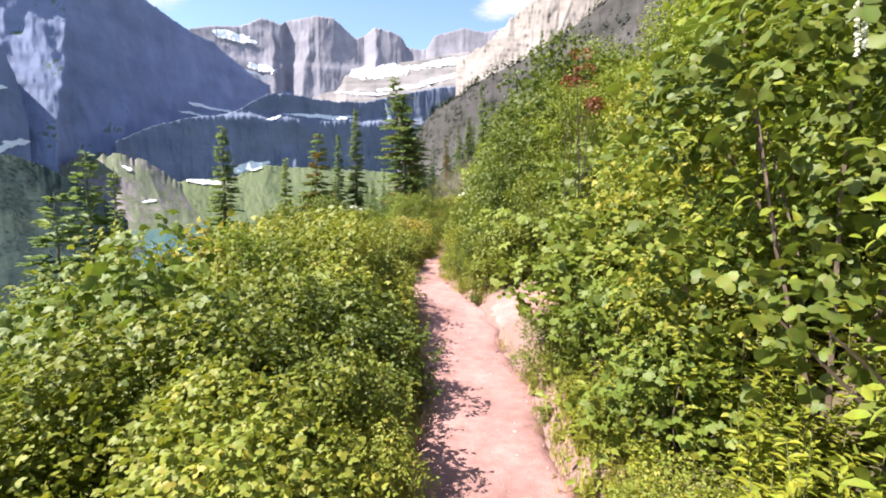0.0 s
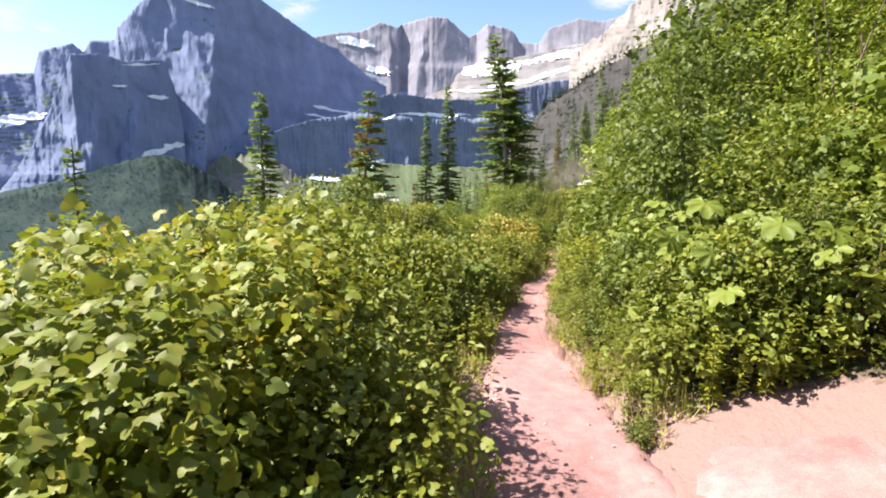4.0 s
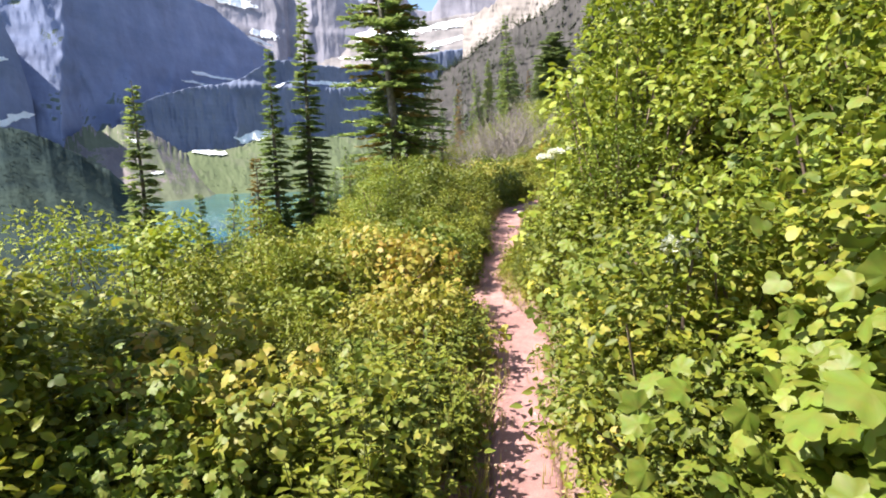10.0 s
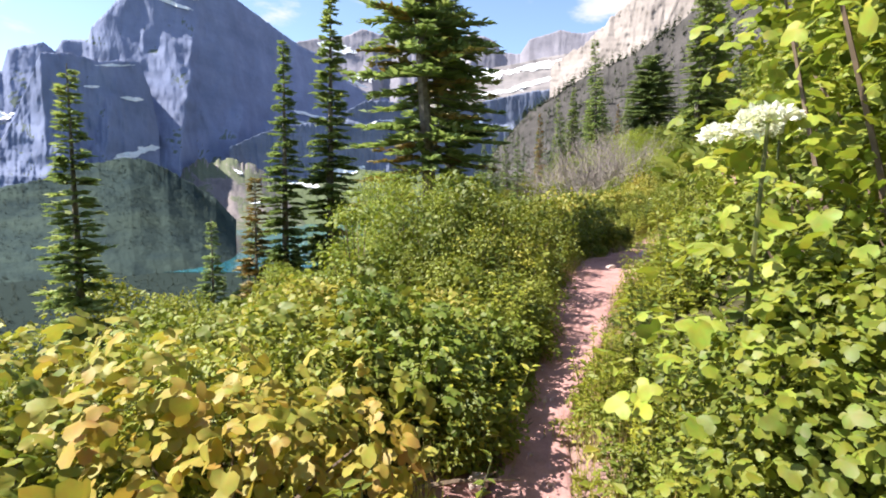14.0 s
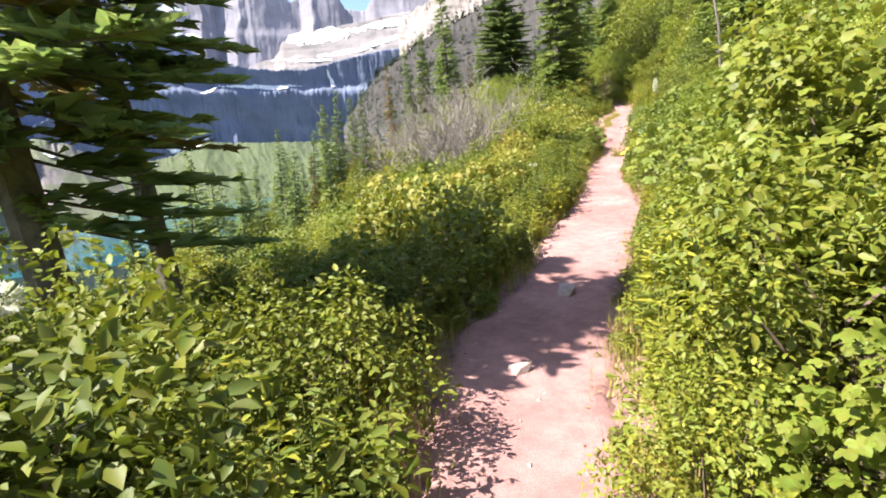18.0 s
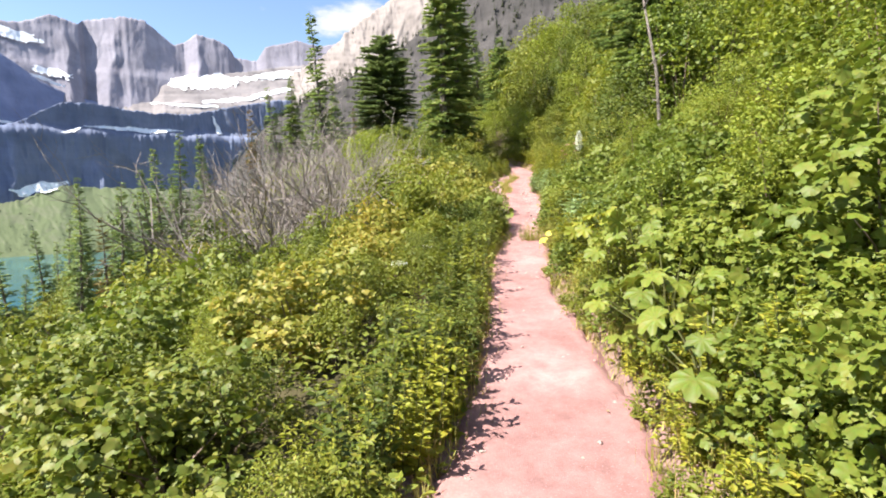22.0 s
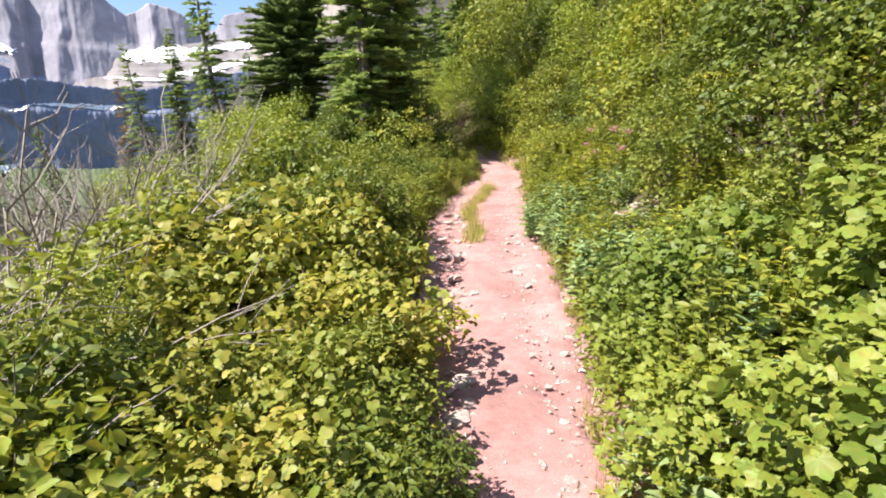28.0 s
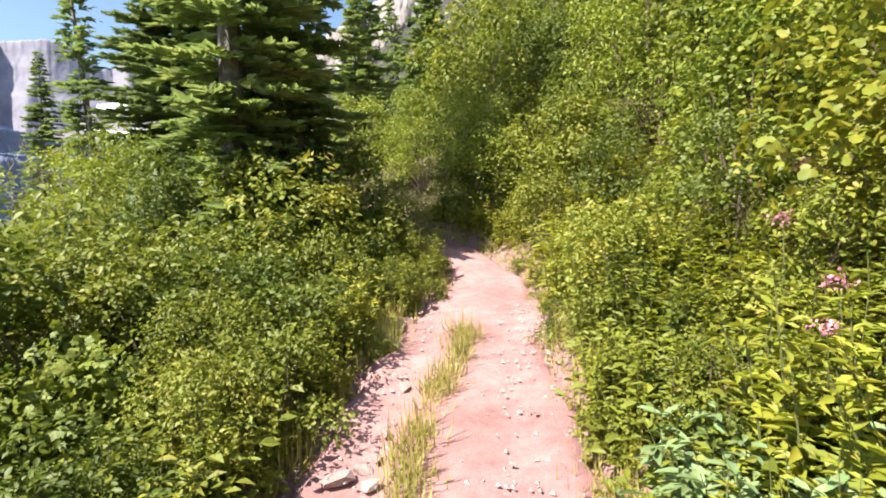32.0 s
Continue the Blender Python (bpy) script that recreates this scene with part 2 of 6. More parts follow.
def ground_mat():
    m, n, l, b = mat_base("hillside_soil", 0.95)
    b.inputs["Specular IOR Level"].default_value = 0.1
    a, f = noise_tex(n, l, 0.6, 6), noise_tex(n, l, 12, 5, 0.7)
    r = ramp(n, [(0.35, (0.05, 0.048, 0.024)), (0.55, (0.095, 0.08, 0.042)), (0.75, (0.17, 0.12, 0.09))])
    l.new(a.outputs["Fac"], r.inputs[0])
    # Low ground: dark woodland and the shade over it, both put in the colour.
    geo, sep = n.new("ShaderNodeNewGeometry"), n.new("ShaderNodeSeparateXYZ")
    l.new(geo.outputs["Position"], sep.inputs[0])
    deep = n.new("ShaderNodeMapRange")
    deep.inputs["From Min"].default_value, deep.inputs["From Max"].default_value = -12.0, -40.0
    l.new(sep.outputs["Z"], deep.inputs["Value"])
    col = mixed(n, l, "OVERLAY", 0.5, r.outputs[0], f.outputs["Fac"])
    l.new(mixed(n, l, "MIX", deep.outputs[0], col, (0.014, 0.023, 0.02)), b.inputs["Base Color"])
    dust = n.new("ShaderNodeAttribute")
    dust.attribute_name = "dust"
    spread = n.new("ShaderNodeMath")
    spread.operation = "MULTIPLY_ADD"
    l.new(dust.outputs["Fac"], spread.inputs[0])
    spread.inputs[1].default_value = 1.5
    l.new(f.outputs["Fac"], spread.inputs[2])
    edge = ramp(n, [(0.75, (0, 0, 0)), (1.05, (1, 1, 1))])
    l.new(spread.outputs[0], edge.inputs[0])
    soil = b.inputs["Base Color"].links[0].from_socket
    l.new(mixed(n, l, "MIX", edge.outputs[0], soil, (0.27, 0.17, 0.15)), b.inputs["Base Color"])
    bumped(n, l, b, f.outputs["Fac"], 0.8, 0.05)
    return m


def rock_mat(name, lo, hi, snow=0.0, green=0.0, strata=0.03, streak=0.02, fall_z=0.0035):
    """Mountain rock: level beds, upright streaks, snow on ledges and meadow on gentle ground."""
    m, n, l, b = mat_base(name, 0.95)
    b.inputs["Specular IOR Level"].default_value = 0.05
    co = n.new("ShaderNodeTexCoord")

    def stretched(sx, sy, sz, detail=6):
        mp = n.new("ShaderNodeMapping")
        mp.inputs["Scale"].default_value = (sx, sy, sz)
        l.new(co.outputs["Object"], mp.inputs["Vector"])
        t = n.new("ShaderNodeTexNoise")
        t.inputs["Scale"].default_value, t.inputs["Detail"].default_value, t.inputs["Roughness"].default_value = 1.0, detail, 0.65
        l.new(mp.outputs[0], t.inputs["Vector"])
        return t
    beds = stretched(0.0015, 0.0015, strata)
    fall = stretched(streak, streak, fall_z)
    r = ramp(n, [(0.32, lo), (0.68, hi)])
    ad = n.new("ShaderNodeMath")
    ad.operation = "MULTIPLY_ADD"
    l.new(beds.outputs["Fac"], ad.inputs[0])
    ad.inputs[1].default_value = 0.5
    hf = n.new("ShaderNodeMath")
    hf.operation = "MULTIPLY"
    hf.inputs[1].default_value = 0.5
    l.new(fall.outputs["Fac"], hf.inputs[0])
    l.new(hf.outputs[0], ad.inputs[2])
    l.new(ad.outputs[0], r.inputs[0])
    col = r.outputs[0]
    geo = n.new("ShaderNodeNewGeometry")
    sep = n.new("ShaderNodeSeparateXYZ")
    l.new(geo.outputs["True Normal"], sep.inputs[0])
    patch = stretched(0.006, 0.006, 0.006, 8)

    def masked(col, amount, colour, at):
        mk = n.new("ShaderNodeMath")
        mk.operation = "MULTIPLY_ADD"
        l.new(sep.outputs["Z"], mk.inputs[0])
        mk.inputs[1].default_value = 0.55
        l.new(patch.outputs["Fac"], mk.inputs[2])
        edge = ramp(n, [(at, (0, 0, 0)), (at + 0.05, (1, 1, 1))])
        l.new(mk.outputs[0], edge.inputs[0])
        sc = n.new("ShaderNodeMath")
        sc.operation = "MULTIPLY"
        sc.inputs[1].default_value = amount
        l.new(edge.outputs[0], sc.inputs[0])
        return mixed(n, l, "MIX", sc.outputs[0], col, colour)
    col = mixed(n, l, "OVERLAY", 0.55, col, patch.outputs["Fac"])
    if green:
        col = masked(col, 0.8, (0.10, 0.125, 0.065), 0.95 - green)
    if snow:
        col = masked(col, 1.0, (0.8, 0.82, 0.86), 1.0 - snow)
    l.new(col, b.inputs["Base Color"])
    bumped(n, l, b, fall.outputs["Fac"], 0.4, 14)
    return m


M_TRAIL, M_GROUND = trail_mat(), ground_mat()
M_SNOW = plain_mat("old_snow", (0.72, 0.74, 0.78), (0.84, 0.86, 0.9), 0.02, 0.7, 0.2, 2.0)


# ---- mesh helpers ----
def mesh_of(name, verts, faces, mat, smooth=False):
    me = bpy.data.meshes.new(name)
    me.from_pydata(verts.tolist() if isinstance(verts, np.ndarray) else verts, [], faces.tolist() if isinstance(faces, np.ndarray) else faces)
    me.materials.append(mat)
    if smooth:
        me.polygons.foreach_set("use_smooth", [True] * len(me.polygons))
    me.update()
    return me


def thing(name, verts, faces, mat, label="", category="", group="", kind="", smooth=False):
    return tagged(new(name, mesh_of(name, verts, faces, mat, smooth)), label, category, group, kind)


def piece(name, verts, faces, mat, parent, label="", smooth=False):
    ob = new(name, mesh_of(name, verts, faces, mat, smooth))
    ob.parent = parent
    return tagged(ob, label)


def root(name, label, category, group="", kind=""):
    return tagged(new(name), label, category, group, kind)


class Heap:
    """Gathers vertices and faces of many small pieces."""

    def __init__(self):
        self.v, self.f, self.n = [], [], 0

    def put(self, verts, faces):
        self.v.append(np.asarray(verts, float))
        self.f += [tuple(i + self.n for i in fc) for fc in faces]
        self.n += len(verts)

    def many(self, verts, faces):
        """verts (k, m, 3) with the same faces for each of the k pieces."""
        k, m = verts.shape[:2]
        self.v.append(verts.reshape(-1, 3))
        for sides in sorted({len(f) for f in faces}):
            fc = np.asarray([f for f in faces if len(f) == sides])[None] + (self.n + np.arange(k) * m)[:, None, None]
            self.f += fc.reshape(-1, sides).tolist()
        self.n += k * m

    def verts(self):
        return np.concatenate(self.v) if self.v else np.zeros((0, 3))


def unit(a):
    return a / np.maximum(np.linalg.norm(a, axis=-1, keepdims=True), 1e-9)


def frames_for(ahead, up):
    ahead = unit(ahead)
    side = unit(np.cross(ahead, up))
    return side, ahead, np.cross(side, ahead)


DIAMOND = (np.array([(0, 0, 0), (-0.32, 0.22, 0.05), (-0.44, 0.52, 0.06), (0, 1, -0.16), (0.44, 0.52, 0.06), (0.32, 0.22, 0.05)]), [(0, 3, 2, 1), (0, 5, 4, 3)])
SPRAY = (np.array([(0, 0, 0), (-0.5, 0.45, 0.08), (0, 1, -0.06), (0.5, 0.45, 0.08)]), [(0, 2, 1), (0, 3, 2)])
BLADE = (np.array([(-0.5, 0, 0), (0.5, 0, 0), (0.3, 0.5, 0.12), (-0.3, 0.5, 0.12), (0, 1, -0.1)]), [(0, 1, 2), (0, 2, 3), (3, 2, 4)])


def lobed(lobes, depth, per=4):
    """A lobed leaf with a toothed edge, gently cupped round its stalk."""
    pts = [(0, 0.36, 0.02)]
    n = lobes * per
    for k in range(n + 1):
        a = math.pi * (-0.86 + 1.72 * k / n)
        lobe = abs(math.sin(math.pi * k / per)) ** 0.75
        rad = (1 - depth + depth * lobe) * (0.93 if k % 2 and per > 3 else 1.0)
        rad *= 0.66 + 0.34 * math.cos(a * 0.55) ** 2
        pts.append((0.62 * rad * math.sin(a), 0.42 + 0.58 * rad * math.cos(a), 0.045 - 0.14 * rad ** 2 - 0.075 * lobe))
    return np.array(pts), [(0, k + 1, k) for k in range(1, n + 1)]



def ribbed_lobes(lobes, depth, per=6):
    """A large lobed leaf: toothed edge, ribs sunk between raised folds."""
    pts, n = [(0, 0.36, 0.0)], lobes * per
    for ring in (0.5, 1.0):
        for k in range(n + 1):
            a = math.pi * (-0.9 + 1.8 * k / n)
            lobe = abs(math.sin(math.pi * k / per))
            rad = (1 - depth + depth * lobe ** 0.7) * (1 - 0.07 * (k % 2)) * (0.68 + 0.32 * math.cos(a * 0.55) ** 2)
            rad = ring * (rad if ring == 1 else 0.5 + 0.5 * rad)
            pts.append((0.62 * rad * math.sin(a), 0.40 + 0.58 * rad * math.cos(a), 0.05 - 0.16 * rad ** 2 + (0.05 - 0.09 * lobe) * ring))
    m = n + 1
    f = [(0, k + 1, k, k) for k in range(1, m)] + [(k, k + 1, k + m + 1, k + m) for k in range(1, m)]
    return np.array(pts), [tuple(dict.fromkeys(q)) for q in f]


def toothed(n=5):
    """An oval leaf folded along its rib, with a toothed edge and a drooping tip."""
    rim = [(0.5 * math.sin(math.pi * u ** 0.8) ** 0.8 * (0.86 if k % 2 else 1.0), u) for k, u in enumerate(np.linspace(0, 1, 2 * n + 1)[1:-1])]
    pts = [(0, 0, 0), (0, 0.5, -0.03), (0, 1, -0.16)]
    pts += [(w * side, u, 0.09 * abs(w) * 2 - 0.14 * u * u) for side in (-1, 1) for w, u in rim]
    m = len(rim)
    f = []
    for j in range(2):
        loop = [0] + [3 + j * m + k for k in range(m)] + [2]
        f += [(1, a, b) if j else (1, b, a) for a, b in zip(loop[1:], loop[:-1])]
    return np.array(pts), f


OVAL = toothed(3)
MAPLE3, BROAD5, PALM7 = lobed(3, 0.40), lobed(5, 0.24), ribbed_lobes(7, 0.26)


def leaves(heap, at, ahead, up, length, width, kind=DIAMOND):
    shape, faces = kind
    s, a, u = frames_for(ahead, up)
    L, W = np.broadcast_to(length, len(at))[:, None, None], np.broadcast_to(width, len(at))[:, None, None]
    v = at[:, None] + s[:, None] * (shape[None, :, 0:1] * W) + a[:, None] * (shape[None, :, 1:2] * L) + u[:, None] * (shape[None, :, 2:3] * L)
    heap.many(v, faces)


def tube(heap, pts, radii, sides=4):
    pts = np.asarray(pts, float)
    d = unit(np.gradient(pts, axis=0))
    ref = np.array([0.31, 0.2, 0.93]) if abs(d[0][2]) < 0.9 else np.array([1.0, 0.1, 0])
    s = unit(np.cross(d, ref))
    u = np.cross(s, d)
    ang = np.arange(sides) * 2 * np.pi / sides
    v = pts[:, None] + np.asarray(radii)[:, None, None] * (np.cos(ang)[None, :, None] * s[:, None] + np.sin(ang)[None, :, None] * u[:, None])
    f = []
    for i in range(len(pts) - 1):
        for k in range(sides):
            f.append((i * sides + k, i * sides + (k + 1) % sides, (i + 1) * sides + (k + 1) % sides, (i + 1) * sides + k))
    f.append(tuple(range((len(pts) - 1) * sides, len(pts) * sides)))
    heap.put(v.reshape(-1, 3), f)


# ---- the lie of the land ----
# Trail: centre x, y, height, half width to the left and to the right.
TRAIL = [(0.35, -8, -0.1, .45, .45), (0.3, -2.3, -0.12, .44, .44), (0.26, 2.3, -0.15, .45, .48), (0.08, 4.6, -0.12, .46, .46), (-0.18, 6.0, -0.08, .33, .30), (-0.25, 7.4, -0.1, .27, .22), (-0.22, 8.8, -0.12, .25, .22),
         (-0.03, 10.4, -0.24, .16, .17), (0.05, 11.2, -0.26, .18, .18), (0.14, 12.3, -0.28, .22, .34), (0.02, 13.4, -0.26, .22, .2), (0.05, 14.3, -0.21, .16, .17), (0.29, 15.45, -0.1, .22, .25), (0.47, 16.6, 0.0, .36, .34), (0.68, 17.2, 0.05, .36, .36), (1.05, 18.4, 0.10, .5, .45),
         (1.85, 19.9, 0.18, .42, .45), (2.55, 21.3, 0.27, .52, .48), (3.2, 22.5, 0.4, .48, .5), (3.83, 24.0, 0.575, .38, .38), (4.3, 25.2, 0.72, .33, .33), (4.82, 26.25, 0.87, .36, .4), (5.5, 27.6, 1.06, .25, .28), (6.2, 29.3, 1.34, .58, .56), (6.9, 31.0, 1.64, .68, .66), (7.62, 32.7, 1.92, .7, .64),
         (8.65, 34.4, 2.25, .6, .52), (9.4, 35.6, 2.5, .44, .4), (9.6, 36.8, 2.8, .36, .3), (9.2, 38.2, 3.15, .34, .3), (8.9, 41, 3.5, .25, .25), (9.5, 50, 4.3, .4, .4), (12, 70, 5.3, .4, .4), (17, 110, 6, .4, .4), (24, 190, 6, .4, .4), (30, 300, 6, .4, .4)]
_t = np.array(TRAIL)
_arc = np.r_[0, np.cumsum(np.hypot(*np.diff(_t[:, :2], axis=0).T))]


def smooth_interp(s, column):
    """Catmull-Rom along the trail."""
    m = np.gradient(column, _arc)
    k = np.clip(np.searchsorted(_arc, s) - 1, 0, len(_arc) - 2)
    h = _arc[k + 1] - _arc[k]
    u = (s - _arc[k]) / h
    return (2*u**3 - 3*u**2 + 1)*column[k] + (u**3 - 2*u**2 + u)*h*m[k] + (3*u**2 - 2*u**3)*column[k + 1] + (u**3 - u**2)*h*m[k + 1]


LINE_S = np.r_[np.arange(0, 50, 0.2), np.arange(50, _arc[-1], 2.0)]
LINE = np.stack([smooth_interp(LINE_S, _t[:, c]) for c in range(5)], 1)
LINE_T = unit(np.gradient(LINE[:, :2], axis=0))


def across(x, y):
    """For places: distance to the right of the trail's middle, and the trail's height and half widths there."""
    x, y = np.atleast_1d(np.asarray(x, float)), np.atleast_1d(np.asarray(y, float))
    out = np.zeros((len(x), 4))
    for i in range(0, len(x), 4000):
        dx, dy = x[i:i + 4000, None] - LINE[None, :, 0], y[i:i + 4000, None] - LINE[None, :, 1]
        k = (dx * dx + dy * dy).argmin(1)
        r = np.arange(len(k))
        ddx, ddy = dx[r, k], dy[r, k]
        s = ddx * LINE_T[k, 1] - ddy * LINE_T[k, 0]
        dist = np.hypot(ddx, ddy)
        out[i:i + 4000] = np.stack([np.sign(s) * dist, LINE[k, 2] + (ddx * LINE_T[k, 0] + ddy * LINE_T[k, 1]) * 0.0, LINE[k, 3], LINE[k, 4]], 1)
    return out


def lumps(x, y, scale, seed):
    return np.sin(x * scale + seed) * np.cos(y * scale * 1.13 + 2.1 * seed) + 0.5 * np.sin(x * scale * 2.3 + 1.7 * seed + y * scale * 1.9)


def height(x, y):
    a = across(x, y)
    x, y = np.atleast_1d(np.asarray(x, float)), np.atleast_1d(np.asarray(y, float))
    s, z, wl_, wr_ = a.T
    r, q = np.maximum(s - wr_, 0), np.maximum(-s - wl_, 0)
    up = 0.38 * r + 0.22 * np.maximum(r - 0.8, 0) + 0.12 * np.maximum(r - 30, 0)
    up = 45 * (1 - np.exp(-up / 45))
    down = 0.06 * q + 0.46 * np.maximum(q - 1.9, 0) + 0.10 * np.maximum(q - 8, 0)
    down = 130 * (1 - np.exp(-down / 130))
    h = z + up - down + 0.05 * lumps(x, y, 1.3, 3) * np.clip((r + q) / 0.5, 0, 1) + 0.4 * lumps(x, y, 0.11, 5) * np.clip((r + q - 3) / 10, 0, 1)
    far = np.hypot(x, y - 20)
    bearing = np.degrees(np.arctan2(x, y - 15))
    fade = np.clip((far - 70) / 150, 0, 1) ** 1.5 * np.clip((14 - bearing) / 16, 0, 1)
    return (h - 0.05 + 0.09 * np.clip((r + q) / 0.14, 0, 1)) * (1 - fade) - 126 * fade


def steps(lo, hi, fine, far, growth=1.16):
    a = list(np.arange(lo, hi, fine))
    d, p = fine, a[-1]
    while p < far:
        d *= growth
        p += d
        a.append(p)
    d, p, b = fine, lo, []
    while p > -far:
        d *= growth
        p -= d
        b.append(p)
    return np.array(b[::-1] + a)


def build_ground():
    xs, ys = steps(-5, 14, 0.22, 3800), steps(-4, 40, 0.22, 3800)
    X, Y = np.meshgrid(xs, ys)
    Z = height(X.ravel(), Y.ravel())
    v = np.stack([X.ravel(), Y.ravel(), Z], 1)
    nx, ny = len(xs), len(ys)
    i = (np.arange(ny - 1)[:, None] * nx + np.arange(nx - 1)[None]).ravel()
    f = np.stack([i, i + 1, i + nx + 1, i + nx], 1)
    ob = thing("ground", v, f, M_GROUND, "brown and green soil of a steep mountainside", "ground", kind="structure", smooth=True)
    a = across(v[:, 0], v[:, 1])
    off = np.maximum(np.maximum(a[:, 0] - a[:, 3], -a[:, 0] - a[:, 2]), 0)
    ob.data.attributes.new("dust", "FLOAT", "POINT").data.foreach_set("value", np.maximum(np.clip(1 - off / 0.4, 0, 1) * (v[:, 1] < 60), np.clip(1.6 - 1.3 * np.hypot((v[:, 0] - 1.1) / 0.85, (v[:, 1] - 4.15) / 0.85), 0, 1)))


build_ground()


def build_trail():
    rows = np.arange(0, 47, 0.1)
    across_n = 21
    v = []
    for q in rows:
        c, t = np.array([np.interp(q, LINE_S, LINE[:, i]) for i in range(5)]), unit(np.array([np.interp(q, LINE_S, LINE_T[:, i]) for i in range(2)]))
        nrm = np.array([t[1], -t[0]])
        for j in range(across_n):
            u = -1 + 2 * j / (across_n - 1)
            w = (c[4] if u > 0 else c[3]) * 1.22
            x, y = c[0] + nrm[0] * u * w, c[1] + nrm[1] * u * w
            edge = abs(u) ** 3
            rut = 0.04 * min(max((y - 27.5) / 1.5, 0), 1)
            side = u * w
            wob = -rut * (math.exp(-((side + 0.36) / 0.16) ** 2) + math.exp(-((side - 0.3) / 0.18) ** 2) - 0.5) + 0.012 * noise.noise((x * 3, y * 3, 0)) + 0.006 * noise.noise((x * 11, y * 11, 4))
            v.append((x, y, c[2] + 0.012 + 0.018 * abs(u) - 0.12 * max(0, abs(u) - (0.74 + 0.2 * noise.noise((x * 2.3, y * 2.3, 9)) + 0.15 * noise.noise((x * 7, y * 7, 2)))) / 0.2 + wob))
    n = len(rows)
    f = [(a * across_n + b, a * across_n + b + 1, (a + 1) * across_n + b + 1, (a + 1) * across_n + b) for a in range(n - 1) for b in range(across_n - 1)]
    thing("trail", np.array(v), f, M_TRAIL, "narrow pinkish dirt footpath trodden through dense shrubs", "trail", kind="structure", smooth=True)


build_trail()


# ---- mountains ----
FACES = {}


def range_mesh(name, az, el, base_el, lean, depth, mat, label, rows=60, step=0.10, rough=0.14, gully=30.0, flute=0.0, beds=0.0, seed=0.0, upright=0.6, ribs=(), ledges=()):
    """A mountain face: bearings in degrees against the skyline's elevation, and its distance along the bearings.
    ribs: bearing and elevation at the head, then at the foot, left and right width, height. ledges: elevation, set-back."""
    a = np.arange(az[0], az[-1], step)
    top, rad = np.interp(a, az, el), np.interp(a, az, lean)
    low = np.interp(a, az, base_el) if hasattr(base_el, "__len__") else np.full(len(a), base_el)

    def surf(aa, e, u, off=0.0):
        g, am, fr = 0.0, 1.0, 0.2
        for o in range(6):
            g += am * (0.5 - 1.5 * abs(noise.noise((aa * fr + 0.25 * e * fr, e * fr * upright, seed + o))))
            am, fr = am * 0.52, fr * 2.15
        rel = -gully * g * min(1, 3 * u + 0.25)
        if flute:
            rel += flute * (abs(noise.noise((aa * 2.3, e * 0.22, seed + 21))) + 0.6 * abs(noise.noise((aa * 5.1, e * 0.5, seed + 22))))
        if beds:
            q = (e * 2.1 + 0.6 * noise.noise((aa * 0.25, e * 0.3, seed + 9))) % 1
            rel += beds * (q if q < 0.75 else 3 * (1 - q)) * (0.6 + 0.8 * abs(noise.noise((aa * 0.7, e, seed + 5))))
        for el_, back in ledges:
            rel += back / (1 + math.exp(-9 * (e - el_ - 0.25 * noise.noise((aa * 0.5, seed, 7)))))
        for a0, e0, a1, e1, wl_, wr_, tall in ribs:
            f = min(max((e0 - e) / (e0 - e1), 0), 1)
            c = a0 + (a1 - a0) * f + 0.5 * noise.noise((e * 0.55, seed, 11))
            w = (wl_ if aa < c else wr_) * (0.3 + 0.7 * f)
            rel -= tall * (0.25 + 0.75 * f) * max(0, 1 - abs(aa - c) / w) * min(1, 4 * f)
        r = float(np.interp(aa, a, rad)) + depth * u + rel - off
        t = math.radians(aa)
        return r * math.sin(t), 15 + r * math.cos(t), r * math.tan(math.radians(e)) + 1.5

    def on(aa, e, off=0.0):
        """The place on this face at a bearing and an elevation."""
        ll, tt = float(np.interp(aa, a, low)), float(np.interp(aa, a, top))
        return surf(aa, e, min(max((e - ll) / max(tt - ll, 0.1), 0), 1), off)
    FACES[name] = on
    v = []
    for aa, tt, ll in zip(a, top, low):
        jag = rough * (noise.noise((aa * 0.8, seed, 0)) + 0.8 * noise.noise((aa * 2.3, seed, 1)) + 0.7 * noise.noise((aa * 5.3, seed, 2)))
        for j in range(rows + 1):
            u = j / rows
            v.append(surf(aa, ll + (tt - ll) * u + jag * u ** 8, u))
        v.append((v[-1][0] * 1.25, v[-1][1] * 1.25, v[-1][2] * 0.9))
    n, m = len(a), rows + 2
    f = [(i * m + j, (i + 1) * m + j, (i + 1) * m + j + 1, i * m + j + 1) for i in range(n - 1) for j in range(m - 1)]
    return thing(name, np.array(v), f, mat, label, "mountain", kind="structure", smooth=True)


M_WALL = rock_mat("grey_cliff", (0.20, 0.19, 0.23), (0.30, 0.285, 0.325), strata=0.006, streak=0.016, fall_z=0.008)
# Bluish: distance haze is put into the rock colour of these two.
M_MASSIF = rock_mat("hazy_blue_cliff", (0.15, 0.18, 0.285), (0.235, 0.262, 0.385), green=0.05, strata=0.014, streak=0.009)
M_LOW = rock_mat("hazy_low_cliff", (0.115, 0.14, 0.215), (0.20, 0.22, 0.30), strata=0.012, streak=0.014)
M_MEADOW = rock_mat("meadow_slope", (0.10, 0.12, 0.072), (0.165, 0.175, 0.115), green=0.12, strata=0.006, streak=0.006)
# Shade over the hill above the lake is put into this dark blue-green.
M_FOREST = rock_mat("shade_toned_forest", (0.014, 0.026, 0.034), (0.055, 0.075, 0.06), strata=0.02, streak=0.02, fall_z=0.02)
